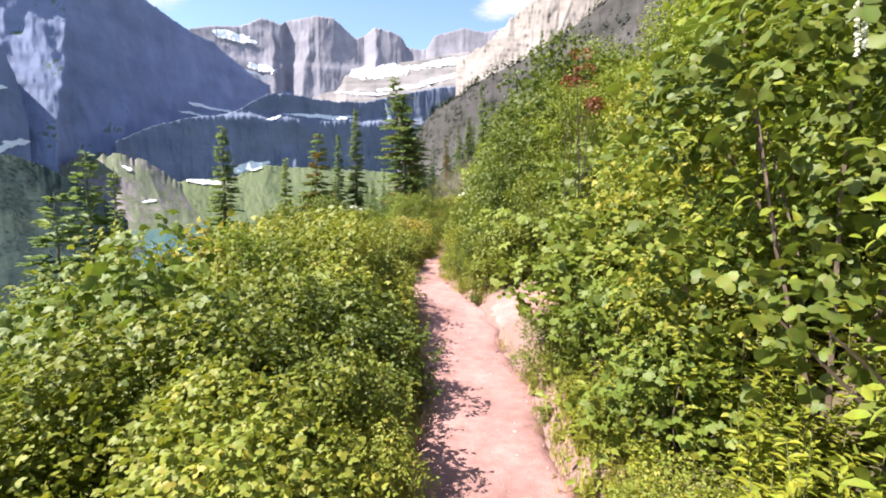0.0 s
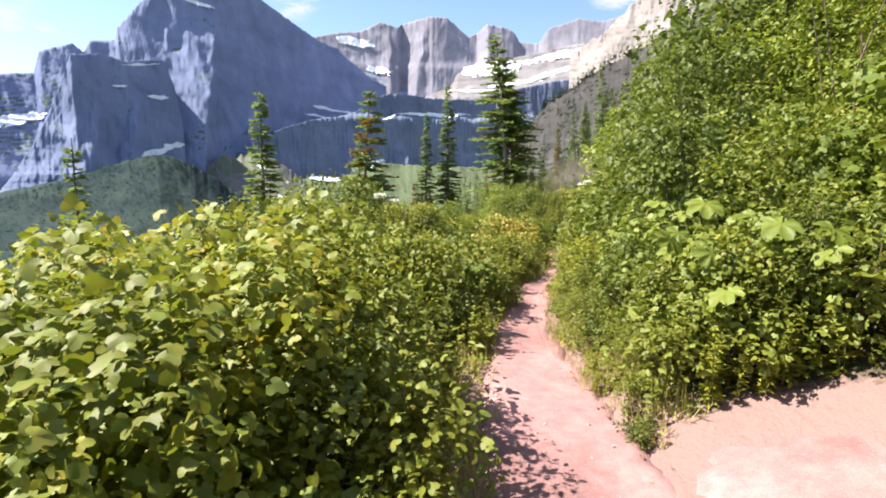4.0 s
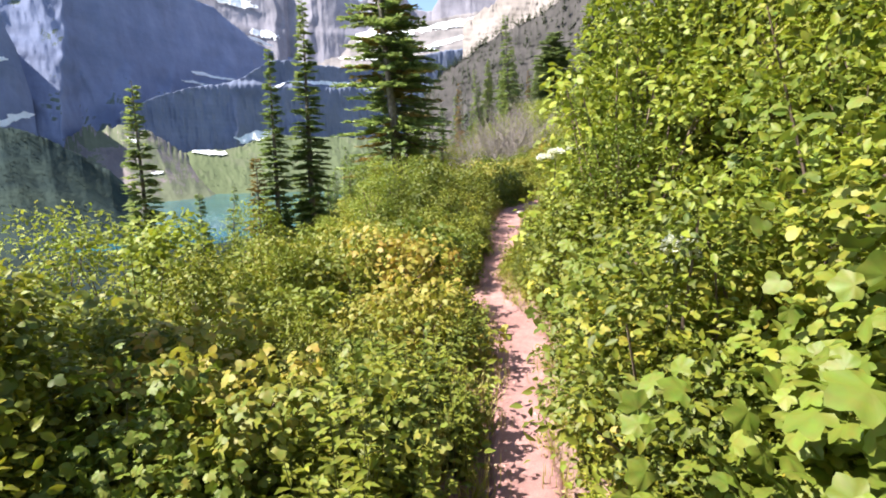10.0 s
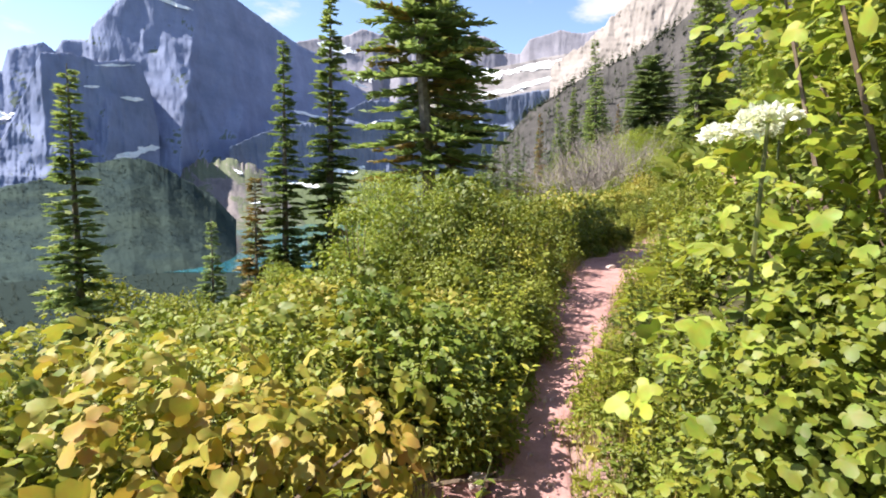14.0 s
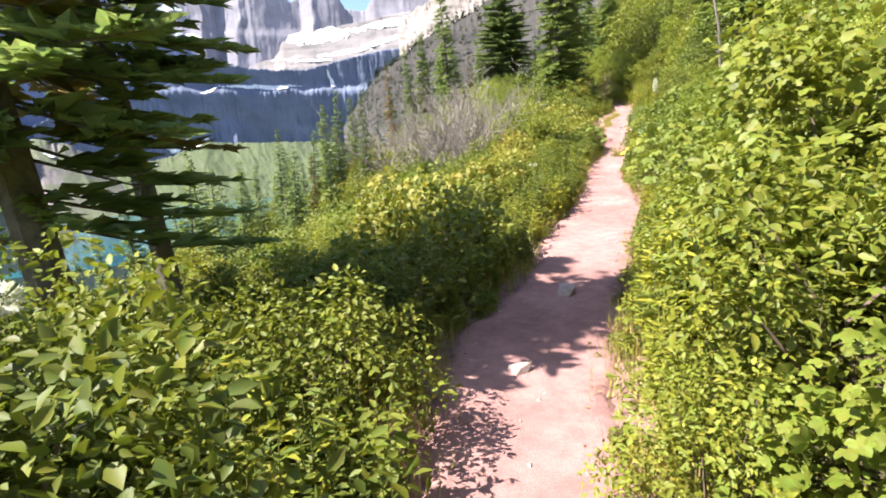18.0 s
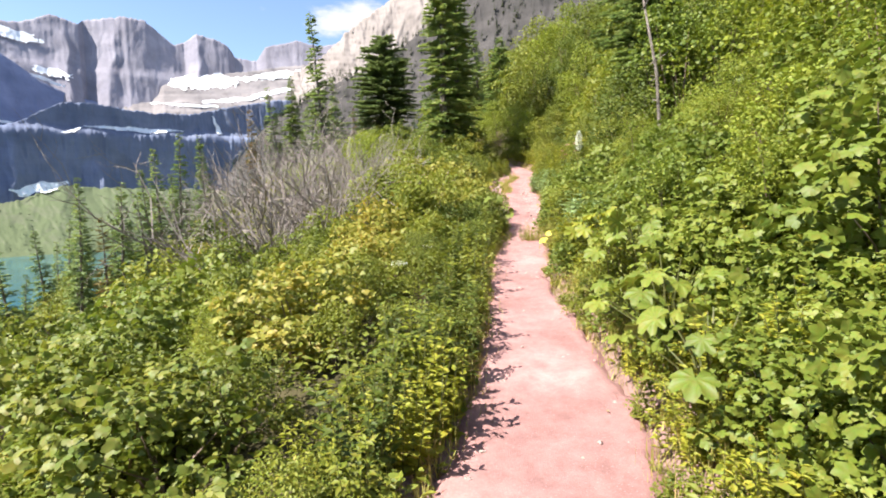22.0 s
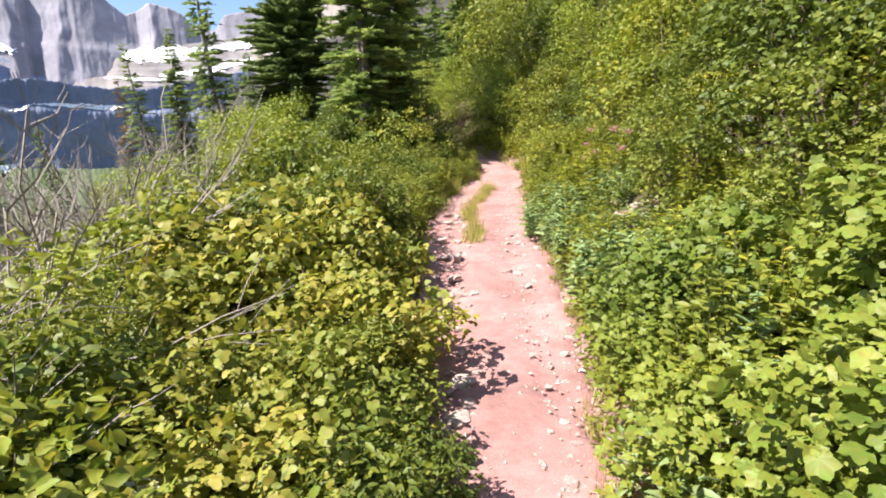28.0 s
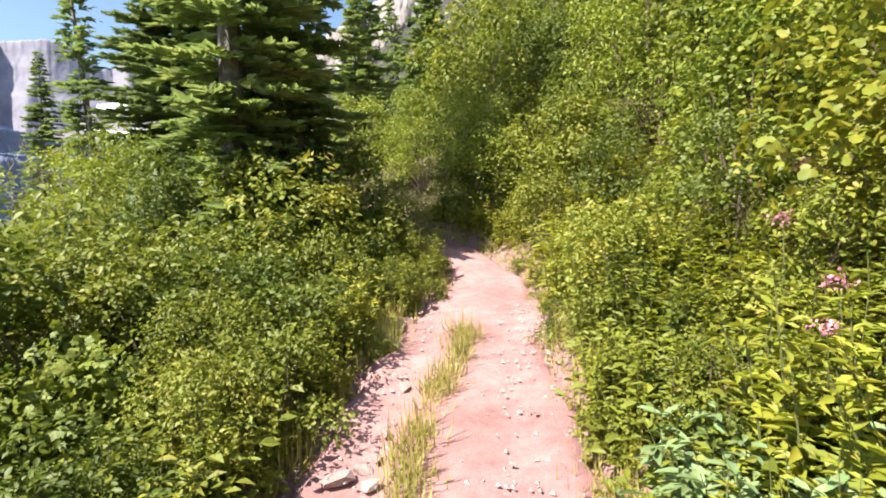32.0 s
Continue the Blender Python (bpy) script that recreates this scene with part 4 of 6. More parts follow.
def stand(rng, y0, y1, s0, s1, gap, pick, right, trod=1.0):
    """Scatter plants between two distances from the trail's edge, at least gap apart."""
    done = []
    tries = int((y1 - y0) * abs(s1 - s0) / gap ** 2 * 5)
    for _ in range(tries):
        y, s = rng.uniform(y0, y1), rng.uniform(s0, s1)
        k = int(np.abs(LINE[:, 1] - y).argmin())
        w = LINE[k, 4] if right else LINE[k, 3]
        x, yy = spot(y, (w + s) * (1 if right else -1))
        if any((x - a) ** 2 + (yy - b) ** 2 < gap * gap for a, b in done):
            continue
        a = across(x, yy)[0]
        if abs(a[0]) < (a[3] if a[0] > 0 else a[2]) + min(s, 1.0) * 0.7:
            continue
        if any((x - a_) ** 2 + (yy - b_) ** 2 < r_ * r_ for a_, b_, r_ in CLEAR + [(p_, q_, trod * w_) for p_, q_, w_ in TRODDEN]):
            continue
        done.append((x, yy))
        proto, scale = pick(rng, yy, s)
        if s < 0.8 and proto.name.startswith("cow_parsnip"):
            proto, scale = P_THIMBLE[len(done) % 3], 0.85
        scale *= min(1.0, 0.66 + 0.68 * s)
        scale *= rng.uniform(0.66, 1.28 if s > 0.5 else 1.0)
        if not any((x - a_) ** 2 + (yy - b_) ** 2 < r_ * r_ for a_, b_, r_ in BARE):
            place(proto, x, yy, scale, rng)
    return done


# Where walkers brush the plants back, and bare spots beside the trail: x, y, radius.
TRODDEN = [(-0.36, 4.4, 0.66), (-0.5, 5.5, 0.68), (-0.53, 6.9, 0.55), (-0.16, 9.9, 0.5), (-0.08, 11.1, 0.52), (1.2, 14.3, 0.6), (1.5, 10.5, 0.6)]
CLEAR = [(1.15, 4.5, 0.72), (0.95, 11.9, 0.45), (-0.42, 13.15, 0.45), (8.25, 30.4, 0.3), (8.4, 30.85, 0.34), (0.35, 17.6, 0.3)]
BARE = [(1.2, 4.25, 0.8), (1.0, 3.5, 0.5), (0.98, 2.6, 0.4), (0.5, 12.0, 0.45), (0.96, 13.26, 0.3), (0.95, 15.01, 0.3), (1.64, 15.76, 0.25), (-0.8, 3.2, 0.2), (5.3, 30.6, 0.6), (5.75, 25.8, 0.5)]

LO = "olive green shrub with small leaves crowding the trail"
P_SHRUB = [bush("shrub", LO, "shrub", "green shrubs beside the trail", RNG, n, 0.95, 0.55, q, M_SHRUB, shp, clumps=40, width=w) for n, q, shp, w in ((4800, 0.036, DIAMOND, 0.6), (2700, 0.048, MAPLE3, 0.95), (4000, 0.040, OVAL, 0.55))]
P_TALL = [bush("tall_shrub", "tall leafy green shrub on the uphill bank", "shrub", "tall shrubs on the bank", RNG, 6800, 2.3, 0.9, 0.046, M_MAPLE, OVAL, 64, 0.55, thick=0.014) for _ in range(2)]
P_MAPLE = [bush("maple_bush", "mountain maple bush with lobed yellow-green leaves", "shrub", "maple bushes", RNG, 2600, 2.1, 0.85, 0.068, M_MAPLE, MAPLE3, 50, 1.0, thick=0.014) for _ in range(2)]
P_ALDER = [bush("alder_bush", "spreading bush with rounded olive leaves on the slope", "shrub", "alder bushes on the slope", RNG, n, 1.25, 0.72, q, M_ALDER, shp, clumps=44, width=w) for n, q, shp, w in ((5000, 0.043, OVAL, 0.6), (2500, 0.058, MAPLE3, 0.95))]
P_HIGH = [bush("hillside_bush", "leafy bush higher up on the hillside", "shrub", "bushes on the hillside", RNG, 3600, 3.4, 1.35, 0.105, M_MAPLE, clumps=56, thick=0.02) for _ in range(2)]
P_GOLD = [bush("turning_shrub", "low shrub with yellow and rust coloured leaves", "shrub", "turning shrubs", RNG, 1500, 0.66, 0.5, 0.058, M_GOLD, MAPLE3, 22, 0.95) for _ in range(2)]
P_HERB = [herb("leafy_herb", "light green herb with narrow leaves along upright stems", "herb", "leafy herbs", RNG, 30, 0.58, 0.36, 0.082, M_LIGHT, DIAMOND, 40, 0.36) for _ in range(3)]
P_SAGE = [herb("grey_herb", "grey-green herb with long pointed leaves", "herb", "grey-green herbs", RNG, 26, 0.52, 0.34, 0.15, M_SAGE, OVAL, 20, 0.34)]


P_THIMBLE = [bush("lobed_shrub", "low shrub with broad lobed light green leaves", "shrub", "broad-leaved shrubs", RNG, 1150, 0.78, 0.5, 0.064, M_BIG, BROAD5, 32, 1.0, thick=0.006) for _ in range(3)]
P_DEEP = [bush("deep_green_bush", "tall deep green bush with broad leaves on the bank", "shrub", "deep green bushes", RNG, 3600, 2.6, 0.95, 0.072, M_DEEP, MAPLE3, 52, 0.95, thick=0.014) for _ in range(2)]
P_DEEPLOW = [bush("deep_green_shrub", "deep green shrub with toothed leaves beside the trail", "shrub", "deep green shrubs", RNG, 3000, 0.95, 0.56, 0.048, M_DEEP, OVAL, clumps=36, width=0.58) for _ in range(2)]
P_LOW = [bush("low_shrub", "knee-high shrub leaning over the trail's edge", "shrub", "low shrubs at the trail's edge", RNG, 1300, 0.34, 0.24, 0.034, M_SHRUB, clumps=18, width=0.6, thick=0.005) for _ in range(3)]


P_EDGE = [herb("tall_herb", "tall leafy herb leaning out of the thicket at the trail's edge", "herb", "tall herbs at the trail's edge", RNG, 16, 0.72, 0.17, 0.085, m, DIAMOND, 30, 0.5) for m in (M_SHRUB, M_LIGHT, M_DEEP)]


P_PARSNIP = [broadleaf("cow_parsnip", "cow parsnip with large lobed light green leaves", "herb", "cow parsnips", RNG, 26, 0.85, 0.5, 0.2, M_BIG, PALM7) for _ in range(2)]


def pick_left(rng, y, s):
    if 7.2 < y < 9.8 and s < 1.7:
        q = rng.uniform()
        return (P_HERB[rng.integers(3)], 0.85) if q < 0.45 else (P_THIMBLE[rng.integers(3)], 0.75) if q < 0.7 else (P_GOLD[rng.integers(2)], 0.9)
    if 7.5 < y < 13.2 and s < 2.6 or 13.2 < y < 16.2 and s > 0.7:
        q = rng.uniform()
        return (P_GOLD[rng.integers(2)], 1.0) if q < (0.36 if y < 10.6 else 0.52) else (P_HERB[rng.integers(3)], 0.85) if q < 0.58 else (P_THIMBLE[rng.integers(3)], 0.75) if q < 0.78 else (P_SHRUB[rng.integers(3)], 0.7)
    q = rng.uniform()
    if y < 7.5 and s > 0.3 and q < 0.62:
        return (P_THIMBLE[rng.integers(3)], 0.9) if q < (0.1 if y < 4.5 else 0.3) else (P_DEEPLOW[rng.integers(2)], 0.95) if q < (0.22 if y < 4.5 else 0.36) else (P_SHRUB[1], 1.0)
    if 28.3 < y < 30.6 and s > 0.4:
        return (P_GOLD[rng.integers(2)], 0.85) if q < 0.22 else (P_DEEPLOW[rng.integers(2)], 0.7) if q < 0.78 else (P_THIMBLE[rng.integers(3)], 0.65)
    if y > 26 and q > 0.72:
        return P_DEEPLOW[rng.integers(2)], 0.8 + 0.2 * min(s, 1.5)
    low = 0.66 if 16.5 < y < 27 else 1.0
    if s < 0.55 and q < 0.35:
        return P_HERB[rng.integers(3)], 0.8
    if q < 0.26:
        return P_THIMBLE[rng.integers(3)], 0.9 * low
    if q < 0.33:
        return P_GOLD[rng.integers(2)], 1.1
    return P_SHRUB[rng.integers(3)], (0.72 + 0.28 * min(s, 1.5) * (low == 1)) * (low + 0.1)


def pick_right(rng, y, s):
    q = rng.uniform()
    if (1.5 < y < 7 or 20.5 < y < 24.5) and s > 0.35 and q < 0.45:
        return P_PARSNIP[rng.integers(2)], 0.8
    if 19 < y < 27:
        if q < 0.14:
            return P_PARSNIP[rng.integers(2)], 0.95
        if q < 0.5:
            return P_HERB[rng.integers(3)], 0.85
        if q < 0.8:
            return P_THIMBLE[rng.integers(3)], 0.85
        return P_SHRUB[rng.integers(3)], 0.75
    if 27 < y < 31.5 and s < 1.6:
        return (P_SAGE[0], 0.8) if q < 0.7 else (P_HERB[rng.integers(3)], 0.66)
    if y >= 31.5 and s < 1.6:
        return (P_HERB[rng.integers(3)], 1.0) if q < 0.6 else (P_SHRUB[rng.integers(3)], 0.8)
    if s < 0.5:
        return (P_HERB[rng.integers(3)], 0.9) if q < 0.6 else (P_SHRUB[rng.integers(3)], 0.75)
    if q < 0.3:
        return P_HERB[rng.integers(3)], 1.0
    if q < 0.38:
        return P_PARSNIP[rng.integers(2)], 1.15
    if q < 0.7:
        return P_THIMBLE[rng.integers(3)], 1.1
    return P_SHRUB[rng.integers(3)], 1.05


def pick_bank(rng, y, s):
    q = rng.uniform()
    if 1.5 < y < 7 and s < 2.6 and q < 0.75:
        return P_PARSNIP[rng.integers(2)], 1.15
    if 10.5 < y < 13 and s < 2 and q < 0.4:
        return P_PARSNIP[rng.integers(2)], 0.8
    tall = (1.0 if s < 1.6 else 1.25) if y < 17.5 else 0.5 if y < 27.5 and s < 3.6 else 0.62 if s < 1.8 else 1.0
    if rng.uniform() < (0.8 if y > 28 else 0.55 if y > 9 and y < 18 else 0.15):
        return P_DEEP[rng.integers(2)], tall
    if 6.5 < y < 13 and q < 0.14:
        return P_GOLD[rng.integers(2)], 1.15
    if q < 0.4:
        return P_MAPLE[rng.integers(2)], tall
    if q < 0.8:
        return P_TALL[rng.integers(2)], tall
    return P_ALDER[rng.integers(2)], 1.25 * tall


def pick_below(rng, y, s):
    q = rng.uniform()
    if 11 < y < 16.6 and q < 0.3:
        return P_GOLD[rng.integers(2)], 1.1
    up = 0.98 if y < 8 else 0.72 if y < 13.5 else 0.48 if 16.5 < y < 28 else 0.8
    if y > 25 and q < 0.45:
        return P_DEEPLOW[rng.integers(2)], 1.2
    if y < 8 and q < 0.4:
        return (P_MAPLE[rng.integers(2)], 0.6) if q < 0.2 else (P_THIMBLE[rng.integers(3)], 1.3)
    return (P_ALDER[rng.integers(2)], up) if q < 0.72 else (P_GOLD[rng.integers(2)], 1.15 * up) if q < 0.8 else (P_TALL[rng.integers(2)], 0.52 * up)


stand(np.random.default_rng(101), -4.5, 37.5, 0.2, 1.9, 0.43, pick_left, False)
stand(np.random.default_rng(102), -4.5, 40, 1.7, 6.0, 0.78, pick_below, False)
stand(np.random.default_rng(103), -4.5, 38, 0.2, 1.0, 0.40, pick_right, True)
stand(np.random.default_rng(104), -4.5, 41, 1.0, 6.0, 0.80, pick_bank, True)
stand(np.random.default_rng(105), 4, 60, 6.0, 17.0, 1.9, lambda rng, y, s: (P_DEEP[rng.integers(2)], 1.4) if y > 27 and rng.uniform() < 0.65 else (P_HIGH[rng.integers(2)], 1.0), True)
stand(np.random.default_rng(106), -6, 52, 6.2, 24.0, 2.1, lambda rng, y, s: (P_ALDER[rng.integers(2)], 1.35) if rng.uniform() < 0.7 else (P_GOLD[rng.integers(2)], 1.8), False)
stand(np.random.default_rng(107), 38, 60, 0.3, 7.0, 1.3, lambda rng, y, s: (P_HIGH[rng.integers(2)], 0.5), False)

stand(np.random.default_rng(108), -4.5, 36, 0.0, 0.3, 0.24, lambda rng, y, s: (P_LOW[rng.integers(3)], 0.95) if rng.uniform() < 0.5 else (P_HERB[rng.integers(3)], 0.42), True)
stand(np.random.default_rng(109), -4.5, 36, 0.03, 0.3, 0.34, lambda rng, y, s: (P_LOW[rng.integers(3)], 1.0) if rng.uniform() < 0.6 else (P_HERB[rng.integers(3)], 0.4), False)
stand(np.random.default_rng(110), -4.5, 39, 0.9, 3.6, 0.66, lambda rng, y, s: (P_HERB[rng.integers(3)], 0.9) if rng.uniform() < 0.3 else (P_THIMBLE[rng.integers(3)], 1.15) if rng.uniform() < (0.65 if y < 28 else 0.2) else (P_SHRUB[rng.integers(3)], 0.9) if y < 28 or rng.uniform() < 0.5 else (P_HERB[rng.integers(3)], 1.1), True)
stand(np.random.default_rng(111), -4.5, 39, 1.6, 3.4, 0.95, lambda rng, y, s: (P_HERB[rng.integers(3)], 1.0) if rng.uniform() < 0.5 else (P_THIMBLE[rng.integers(3)], 1.0) if y > 8 else (P_SHRUB[1], 1.0), False)

for x, y, p, q in ((10.4, 37.3, P_TALL[0], 0.75), (10.9, 36.4, P_ALDER[0], 1.1), (10.6, 38.2, P_TALL[1], 0.8), (10.2, 39.4, P_TALL[0], 0.75), (8.3, 37.2, P_ALDER[1], 0.9), (9.3, 40.4, P_TALL[1], 0.9),
                   (1.05, 13.0, P_ALDER[0], 0.75), (1.0, 13.5, P_SHRUB[0], 1.15), (0.85, 12.5, P_SHRUB[1], 1.0), (1.2, 12.7, P_TALL[1], 0.7), (0.62, 9.6, P_SHRUB[2], 0.8), (0.6, 10.25, P_SHRUB[0], 0.8), (0.75, 9.95, P_ALDER[1], 0.75), (-1.1, 17.3, P_TALL[0], 0.52), (-1.5, 16.8, P_TALL[1], 0.58), (-0.8, 16.2, P_TALL[0], 0.46), (-1.9, 17.5, P_TALL[1], 0.6), (-1.6, 15.9, P_MAPLE[0], 0.55), (-3.3, 11.2, P_TALL[0], 0.8), (-2.7, 11.6, P_MAPLE[0], 0.78), (-3.9, 10.6, P_TALL[1], 0.85), (-2.1, 12.3, P_TALL[0], 0.55), (5.2, 30.2, P_GOLD[0], 1.35), (5.35, 29.5, P_GOLD[1], 1.1), (5.0, 30.9, P_GOLD[1], 1.2), (5.35, 30.7, P_GOLD[0], 1.45), (5.6, 31.4, P_GOLD[1], 1.4), (5.0, 31.5, P_GOLD[0], 1.6), (5.5, 32.0, P_GOLD[1], 1.3), (4.6, 31.0, P_GOLD[1], 1.6), (4.7, 30.2, P_GOLD[0], 1.5),
                   (2.05, 4.2, P_THIMBLE[0], 0.9), (1.95, 3.6, P_THIMBLE[1], 0.95), (1.75, 3.0, P_THIMBLE[2], 0.9), (1.6, 2.5, P_THIMBLE[0], 0.85), (1.9, 2.6, P_THIMBLE[1], 1.2), (2.2, 3.2, P_THIMBLE[2], 1.3), (2.4, 4.0, P_THIMBLE[0], 1.3), (1.6, 5.3, P_SHRUB[0], 0.95), (1.1, 5.3, P_SHRUB[1], 0.85), (0.72, 5.25, P_LOW[1], 1.3), (0.8, 5.6, P_SHRUB[2], 0.75), (1.3, 5.7, P_THIMBLE[1], 1.0), (0.7, 6.0, P_SHRUB[0], 0.8), (0.95, 5.2, P_HERB[1], 0.8), (1.35, 5.2, P_HERB[0], 0.8), (1.95, 5.0, P_SHRUB[1], 0.9),
                   (-1.3, 9.9, P_GOLD[0], 1.1), (-1.65, 10.25, P_GOLD[1], 1.2), (-1.15, 10.35, P_HERB[0], 0.9), (-1.95, 9.8, P_HERB[1], 1.1), (-1.5, 9.6, P_THIMBLE[0], 0.9), (-2.2, 10.3, P_GOLD[0], 1.3), (-0.95, 1.9, P_PARSNIP[0], 1.0), (-1.1, 2.4, P_PARSNIP[1], 1.1), (-0.95, 2.85, P_PARSNIP[0], 0.95), (-2.6, 4.6, P_GOLD[0], 2.0), (-3.1, 5.2, P_GOLD[1], 2.2), (-2.3, 5.7, P_GOLD[1], 1.9),
                   (-2.5, 8.9, P_ALDER[0], 0.95), (-3.0, 8.5, P_ALDER[1], 1.05), (-3.4, 9.3, P_ALDER[0], 1.15), (-2.2, 9.5, P_SHRUB[1], 1.1), (-3.9, 8.7, P_ALDER[1], 1.2), (-4.4, 9.6, P_ALDER[0], 1.3), (-3.6, 10.4, P_GOLD[0], 1.9), (-4.9, 10.8, P_ALDER[1], 1.4), (-2.9, 10.6, P_GOLD[1], 1.7)):
    place(p, x, y, q, RNG)

stand(np.random.default_rng(120), -4.5, 36, 0.10, 0.42, 0.26, lambda rng, y, s: (P_EDGE[rng.integers(3)], 1.05), False, 0.62)
stand(np.random.default_rng(121), -4.5, 36, 0.18, 0.6, 0.34, lambda rng, y, s: (P_EDGE[rng.integers(3)], 0.85), True)
stand(np.random.default_rng(122), 18.5, 30.0, 0.15, 1.6, 0.36, lambda rng, y, s: (P_THIMBLE[rng.integers(3)], 0.8) if rng.uniform() < 0.5 else (P_HERB[rng.integers(3)], 0.8), True)
stand(np.random.default_rng(124), 14.6, 17.4, 0.12, 0.4, 0.24, lambda rng, y, s: (P_EDGE[rng.integers(3)], 1.2), False)
stand(np.random.default_rng(125), 15.0, 17.6, 0.42, 1.2, 0.36, lambda rng, y, s: (P_SHRUB[rng.integers(3)], 0.95) if rng.uniform() < 0.8 else (P_THIMBLE[rng.integers(3)], 0.7), False)
stand(np.random.default_rng(123), 13.8, 15.6, 0.1, 0.6, 0.3, lambda rng, y, s: (P_THIMBLE[rng.integers(3)], 0.85) if rng.uniform() < 0.5 else (P_SHRUB[rng.integers(3)], 0.8), False)

for k in range(10):
    yy = 9.5 + 0.15 * k
    place(P_EDGE[k % 3], -0.72 - 0.08 * (k % 2) + (0.06 if yy > 11 else 0), yy, 0.95, RNG)

# ---- conifers ----
RNG = np.random.default_rng(31)
LF = "narrow dark green subalpine fir standing among shrubs"


def tree_at(x, y, top, radius, label=LF, mat=M_FIR, dead=0.0, density=1.0, lean=0.0, base=None, name="fir_tree", bare=0.08, power=0.9, trunk=0.02, turn=None, sparse=0.0):
    z = float(height(x, y)[0]) if base is None else base
    t = fir(name, label, RNG, top - z, radius, mat, bare, dead, density, lean, power, trunk, sparse)
    t.matrix_basis = pose(x, y, z, 0, 0, RNG.uniform(0, 360) if turn is None else turn)
    return t


tree_at(-6.06, 11.71, 3.16, 0.85)
tree_at(-3.06, 9.89, 2.81, 0.85, "half-dead fir with browned boughs", M_FIR, 0.4, 0.8, 0.2, trunk=0.016)
tree_at(-1.5, 18.6, 5.9, 1.55, "large green fir close beside the trail", dead=0.12, density=0.55, bare=0.2, trunk=0.026, power=0.72, lean=-0.55, turn=0, sparse=0.45)
tree_at(-1.3, 19.5, 5.2, 1.3, "slim fir growing against a larger fir", density=0.6, lean=-0.6, bare=0.34, trunk=0.022, turn=0, sparse=0.5)
tree_at(-4.0, 20.8, 4.9, 0.75)
tree_at(-4.7, 20.3, 3.7, 0.6)
tree_at(-6.07, 17.16, 2.57, 0.6)
tree_at(-7.65, 22.3, 0.23, 0.6)
tree_at(-4.9, 19.6, 1.25, 0.5, "small fir turned rusty brown", M_FIRDRY)
tree_at(-5.15, 5.04, 2.0, 0.75, density=0.8)
tree_at(-4.86, 4.02, 1.42, 0.95, density=0.8)
tree_at(-6.6, 7.87, 1.85, 0.4, density=0.5)
tree_at(7.0, 36.7, 13.0, 1.05, "big dark fir standing close to the trail", density=0.8, bare=0.05, trunk=0.018)
tree_at(7.75, 37.5, 11.5, 0.95, "tall fir grown together with a bigger fir", density=0.8, bare=0.05)
tree_at(11.6, 42.5, 9.2, 1.3)
tree_at(10.4, 45.0, 9.8, 1.2)
tree_at(2.27, 48.6, 8.3, 1.1)
tree_at(6.2, 43.0, 8.9, 1.9, "broad pale green pine above the shrubs", M_PINE, name="pine_tree", density=1.3, power=0.42, bare=0.22)
tree_at(12.7, 34.4, 11.5, 1.6, "dense dark fir in shade above the bank", density=0.9, bare=0.05)
tree_at(16.4, 37.2, 14.5, 1.9, "dense dark fir in shade above the bank", density=0.7, bare=0.05)
tree_at(9.5, 29.6, 8.2, 1.3, "fir among bushes on the uphill bank", bare=0.3)

P_FIR = [fir("fir_tree", "slender fir on the slope below the trail", RNG, 5.5, 0.8, M_FIR, density=0.55) for _ in range(3)]
P_FIRD = fir("fir_tree", "thin browned fir on the slope below the trail", RNG, 4.5, 0.6, M_FIRDRY, density=0.45, dead=0.3)


def grove(n, x0, x1, y0, y1, lo, hi, s0=-60, s1=-6):
    k = 0
    while k < n:
        x, y = RNG.uniform(x0, x1), RNG.uniform(y0, y1)
        s = across(x, y)[0, 0]
        if not s0 < s < s1:
            continue
        k += 1
        pr = P_FIRD if RNG.uniform() < 0.14 else P_FIR[RNG.integers(3)]
        place(pr, x, y, RNG.uniform(lo, hi), RNG, 0.1)


grove(46, -24, 4, 33, 72, 0.6, 1.25, s1=-9.5)
grove(22, -15, -5, 31, 48, 0.55, 0.95, -40, -10)
grove(12, -13, -6, 19, 34, 0.5, 0.9, -40, -8)
grove(22, -2, 14, 46, 100, 0.9, 1.7, -14, 14)


def fir_to(x, y, top):
    pr = P_FIR[int(RNG.integers(3))]
    z = float(height(x, y)[0])
    place(pr, x, y, (top - z) / 5.5, RNG, 0.1)


for x, y, top in ((-4.64, 27.63, 1.44), (-4.39, 28.83, 1.64), (-4.94, 32.9, 1.34), (-4.33, 34.12, 0.9), (-3.91, 36.31, 1.83), (-3.44, 38.43, 2.5), (-2.82, 40.53, 3.06), (-2.59, 43.59, 2.97), (-0.99, 40.61, 4.23), (-5.4, 26.4, 0.1), (-5.6, 30.77, 0.3), (-5.6, 28.2, 0.6), (-6.4, 29.6, 0.4), (-7.0, 27.0, -0.4)):
    fir_to(x, y, top)


